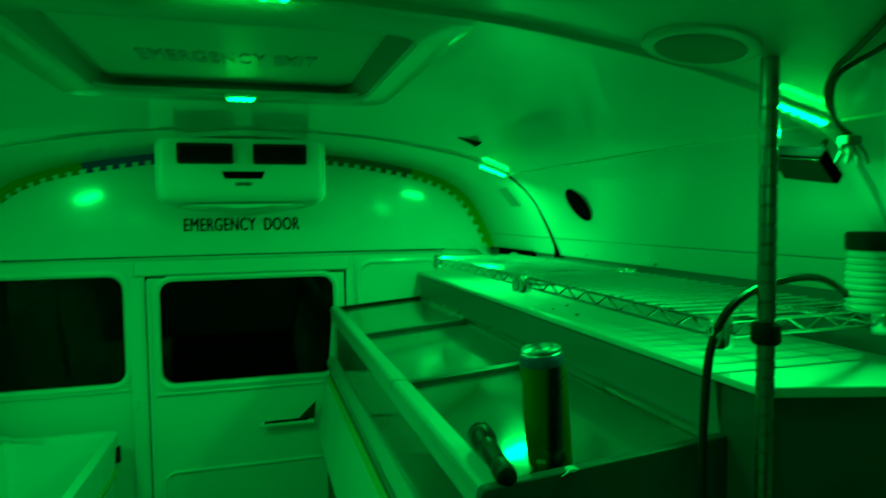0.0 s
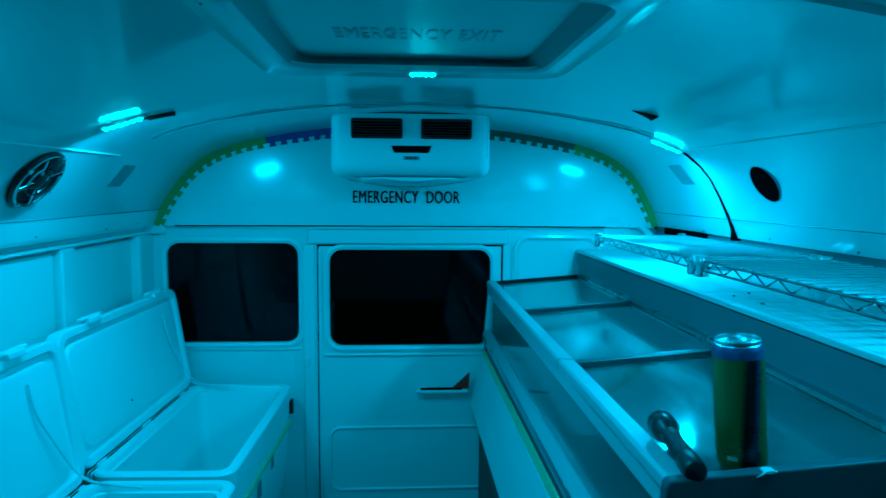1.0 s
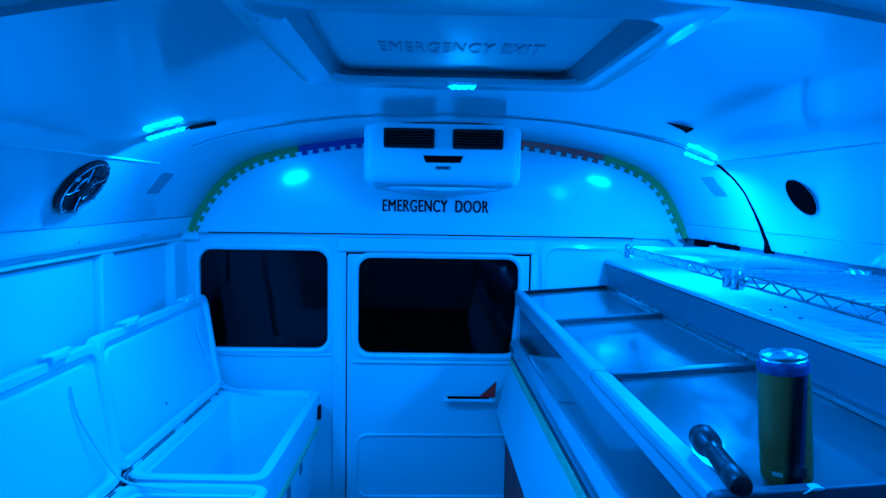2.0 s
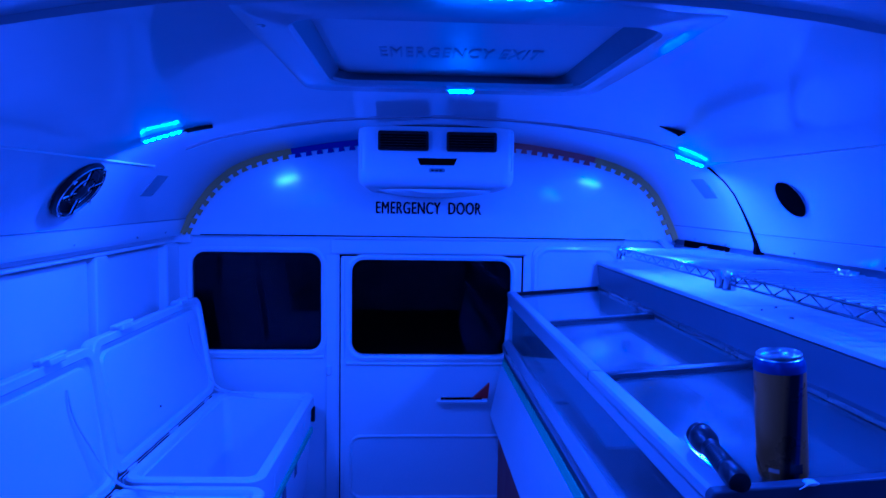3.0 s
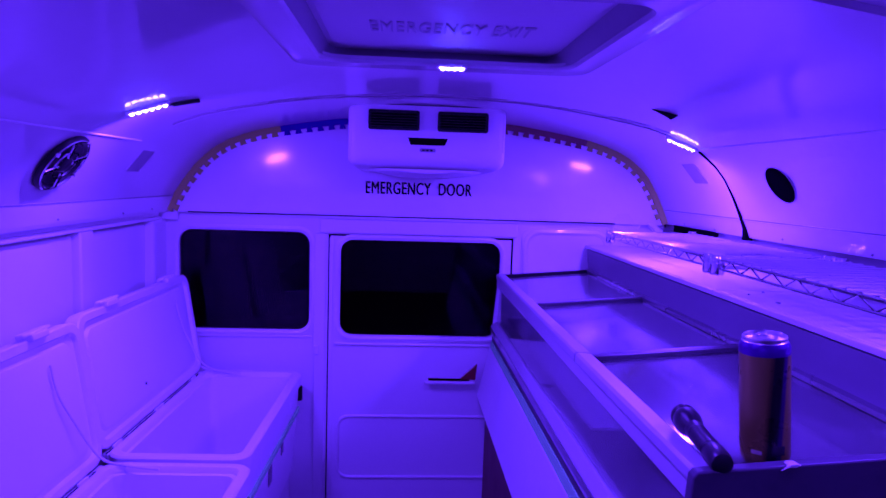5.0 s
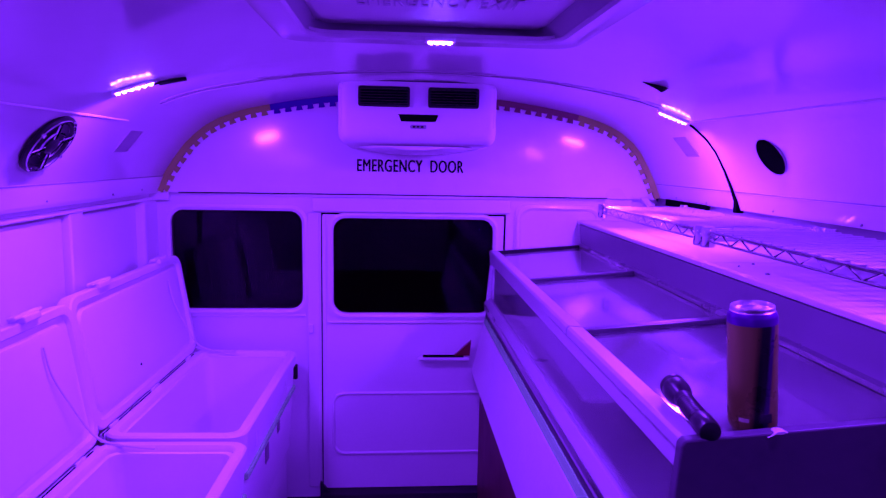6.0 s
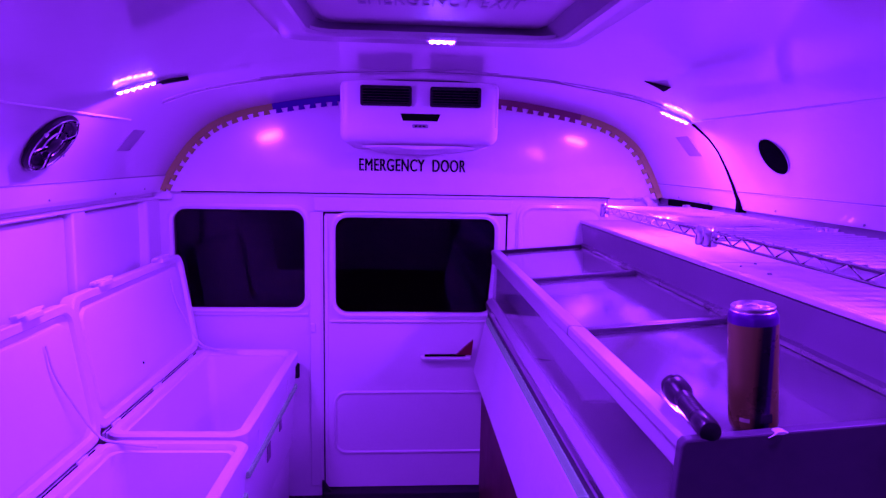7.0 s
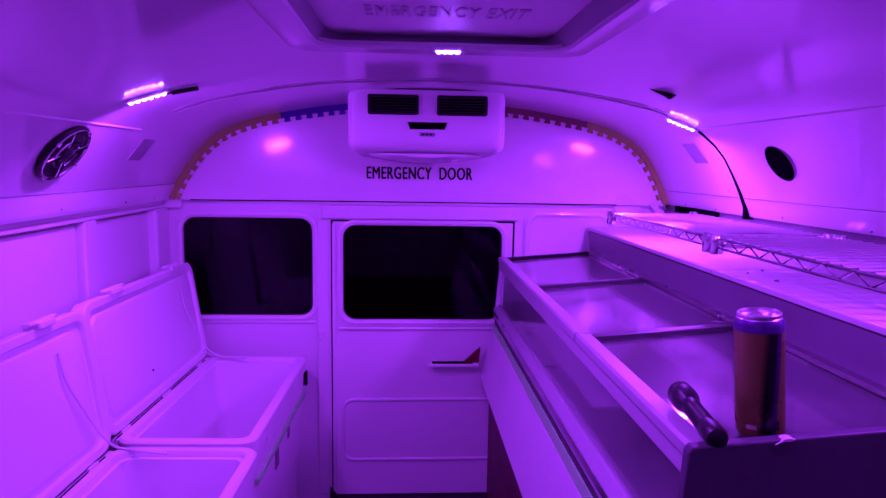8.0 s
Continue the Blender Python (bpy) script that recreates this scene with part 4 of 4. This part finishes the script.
def shelf_post():
    p = thing("shelf_post", "upright chrome shelving post with ringed notches", "post", at=(0.690, 0.735, 0))
    prof = [(0.0118, 0.0)]
    z = 0.05
    while z < 1.69:
        prof += [(0.0118, z), (0.0105, z + 0.001), (0.0105, z + 0.003), (0.0118, z + 0.004)]
        z += 0.0254
    prof.append((0.0118, roof(0.690) - 0.004))
    part("tube", lathe(prof, 16), POST, p, smooth=True)
    part("foot", lathe([(0.018, 0.0), (0.018, 0.012), (0.008, 0.02)], 16), BLACK, p)
    part("clamp", lathe([(0.016, 1.366), (0.019, 1.370), (0.019, 1.392), (0.015, 1.396)], 16), BLACK, p, "black post clamp", smooth=True)


shelf_post()


# ---- things near the post ----
def ribbed_canister():
    c = thing("ribbed_canister", "pale ribbed cylindrical canister with a black lid", "canister", at=(1.005, 0.85, 1.3775))
    prof = [(0.034, 0.0)]
    for k in range(9):
        z = 0.004 + k * 0.0105
        prof += [(0.034, z), (0.037, z + 0.002), (0.037, z + 0.0065), (0.034, z + 0.0085)]
    prof += [(0.034, 0.100)]
    part("body", lathe(prof, 28), CASE, c, smooth=True)
    part("lid", lathe([(0.036, 0.100), (0.038, 0.103), (0.038, 0.126), (0.035, 0.130)], 28), BLACK, c, smooth=True)


ribbed_canister()


def control_box():
    c = thing("control_box", "flat black control box slung below the sloping roof", "control box")
    c.matrix_basis = on_roof(0.915, 0.868) @ pose(0, 0, -0.052, 0, 0, 0)
    m = pose(0, 0, 0, 0, 0, 14)
    part("body", box(-0.034, 0.034, -0.046, 0.046, -0.010, 0.010, 0.003, m=m), GAP, c)
    part("face", box(-0.029, 0.029, -0.041, 0.041, -0.0118, -0.0098, m=m), ANODISED, c)
    part("edge_plate", box(0.0335, 0.0352, -0.046, 0.020, -0.009, 0.004, m=m), STEEL, c)
    part("hanger", tube([(0.0, -0.02, 0.009), (-0.006, -0.02, 0.052)], 0.004), BLACK, c)


control_box()


def cables():
    a = thing("arching_cable", "thick black cable arching over the shelf end", "cable")
    part("cable", tube(smooth_path([(0.600, 0.745, 0.0), (0.600, 0.745, 0.6), (0.602, 0.747, 1.16), (0.606, 0.75, 1.28), (0.619, 0.75, 1.375), (0.668, 0.755, 1.427), (0.764, 0.775, 1.446), (0.86, 0.81, 1.44), (0.96, 0.86, 1.41), (1.02, 0.90, 1.382)]), 0.0058), BLACK, a, smooth=True)
    b = thing("ceiling_cable", "black cables looping down from the ceiling side", "cable", "ceiling cables")
    part("cable", tube(smooth_path([(0.60, 0.45, roof(0.60) - 0.004), (0.676, 0.563, 1.742), (0.726, 0.644, 1.731), (0.752, 0.692, 1.722), (0.786, 0.737, 1.700), (0.859, 0.786, 1.670), (0.893, 0.794, 1.654)]), 0.0042), BLACK, b, smooth=True)
    d = thing("ceiling_cable", "black cables looping down from the ceiling side", "cable", "ceiling cables")
    part("cable", tube(smooth_path([(0.66, 0.45, roof(0.66) - 0.004), (0.730, 0.606, 1.730), (0.749, 0.657, 1.725), (0.764, 0.700, 1.716), (0.800, 0.742, 1.692), (0.866, 0.790, 1.668), (0.890, 0.800, 1.656)]), 0.0034), BLACK, d, smooth=True)
    e = thing("cable_splitter", "dark cable splitter with short hanging leads", "cable splitter", at=(0.893, 0.795, 1.648))
    part("body", box(-0.014, 0.014, -0.010, 0.010, -0.008, 0.006, 0.003), DULL, e)
    for k in range(4):
        part("lead", tube([(-0.018 + 0.012 * k, 0, -0.008), (-0.024 + 0.016 * k, -0.006, -0.022), (-0.03 + 0.02 * k, -0.004, -0.036)], 0.0026), DULL, e)


cables()


# Dull disc added in place of a vague dark patch on the ceiling.
def ceiling_disc():
    v = thing("ceiling_disc", "dull round disc standing for a dark ceiling patch", "vent")
    v.matrix_basis = on_roof(0.61, 0.77) @ pose(0, 0, 0, 180)
    part("rim", lathe([(0.075, -0.001), (0.075, 0.004), (0.068, 0.007), (0.060, 0.006)], 32), CEILING, v, smooth=True)
    part("mesh", lathe([(0.060, 0.003), (0.058, 0.0065), (0.02, 0.0075)], 32), DULL, v, smooth=True)


ceiling_disc()


# ---- drink can and torch on the case ----
def drink_can():
    z0 = 1.1495
    c = thing("drink_can", "tall orange drink can with a blue shoulder band", "can", at=(0.470, 0.933, z0))
    m = pose(0, 0, 0, 0, -4.9)
    R = 0.0348
    part("side", lathe([(R * 0.80, 0.002), (R * 0.86, 0.0), (R * 0.97, 0.008), (R, 0.014), (R, 0.1650), (R, 0.1655)], 40, m=m), CANSIDE, c, smooth=True)
    part("shoulder", lathe([(R * 1.002, 0.1650), (R * 1.002, 0.1745), (R * 0.965, 0.1785), (R * 0.90, 0.1825)], 40, m=m), CANBAND, c, "blue shoulder band", smooth=True)
    part("rim", lathe([(R * 0.90, 0.1825), (R * 0.86, 0.1838), (R * 0.88, 0.1850), (R * 0.88, 0.1890), (R * 0.83, 0.1905), (R * 0.80, 0.1880), (R * 0.78, 0.1840), (R * 0.3, 0.1830)], 40, m=m), ALUMINIUM, c, "bare aluminium rim", smooth=True)
    part("ring_pull", box(-0.006, 0.006, -0.012, 0.010, 0.1835, 0.1855, 0.001, m=m @ pose(0, 0, 0, 0, 0, 30)), ALUMINIUM, c)

    def wrap(name, a0, a1, zz0, zz1, mat, k=1.006):
        n = 10
        loops = []
        for i in range(n + 1):
            a = radians(a0 + (a1 - a0) * i / n)
            loops.append([(R * q * math.cos(a), R * q * math.sin(a), z) for q, z in ((0.995, zz0), (k, zz0), (k, zz1), (0.995, zz1))])
        bm = rings(loops, caps=True)
        bmesh.ops.transform(bm, matrix=m, verts=bm.verts)
        part(name, bm, mat, c, smooth=True)

    wrap("pale_bar", -150, -126, 0.020, 0.026, CANPALE)
    wrap("dark_bar", -104, -72, 0.020, 0.034, CANDARK, 1.010)


drink_can()


def torch():
    a, b = Vector((0.394, 1.048, 1.1740)), Vector((0.372, 0.868, 1.1690))
    d = (b - a).normalized()
    m = Matrix.Translation(a) @ d.to_track_quat("Z", "Y").to_matrix().to_4x4()
    t = thing("torch", "black metal pocket torch lying on the case rail", "torch")
    part("head", lathe([(0.0175, 0.0), (0.021, 0.002), (0.0215, 0.012), (0.0205, 0.014), (0.0215, 0.016), (0.0215, 0.034), (0.018, 0.046), (0.0145, 0.056)], 28, m=m), ANODISED, t, smooth=True)
    part("lens", lathe([(0.0165, -0.0005), (0.0165, 0.002)], 24, m=m), CLEAR, t)
    prof = [(0.0145, 0.055), (0.0142, 0.070)]
    z = 0.072
    while z < 0.132:
        prof += [(0.0142, z), (0.0148, z + 0.0012), (0.0148, z + 0.003), (0.0142, z + 0.0042)]
        z += 0.006
    prof += [(0.0145, 0.140), (0.0165, 0.143), (0.0165, 0.172), (0.015, 0.178), (0.011, 0.180)]
    part("barrel", lathe(prof, 24, m=m), ANODISED, t, smooth=True)


torch()
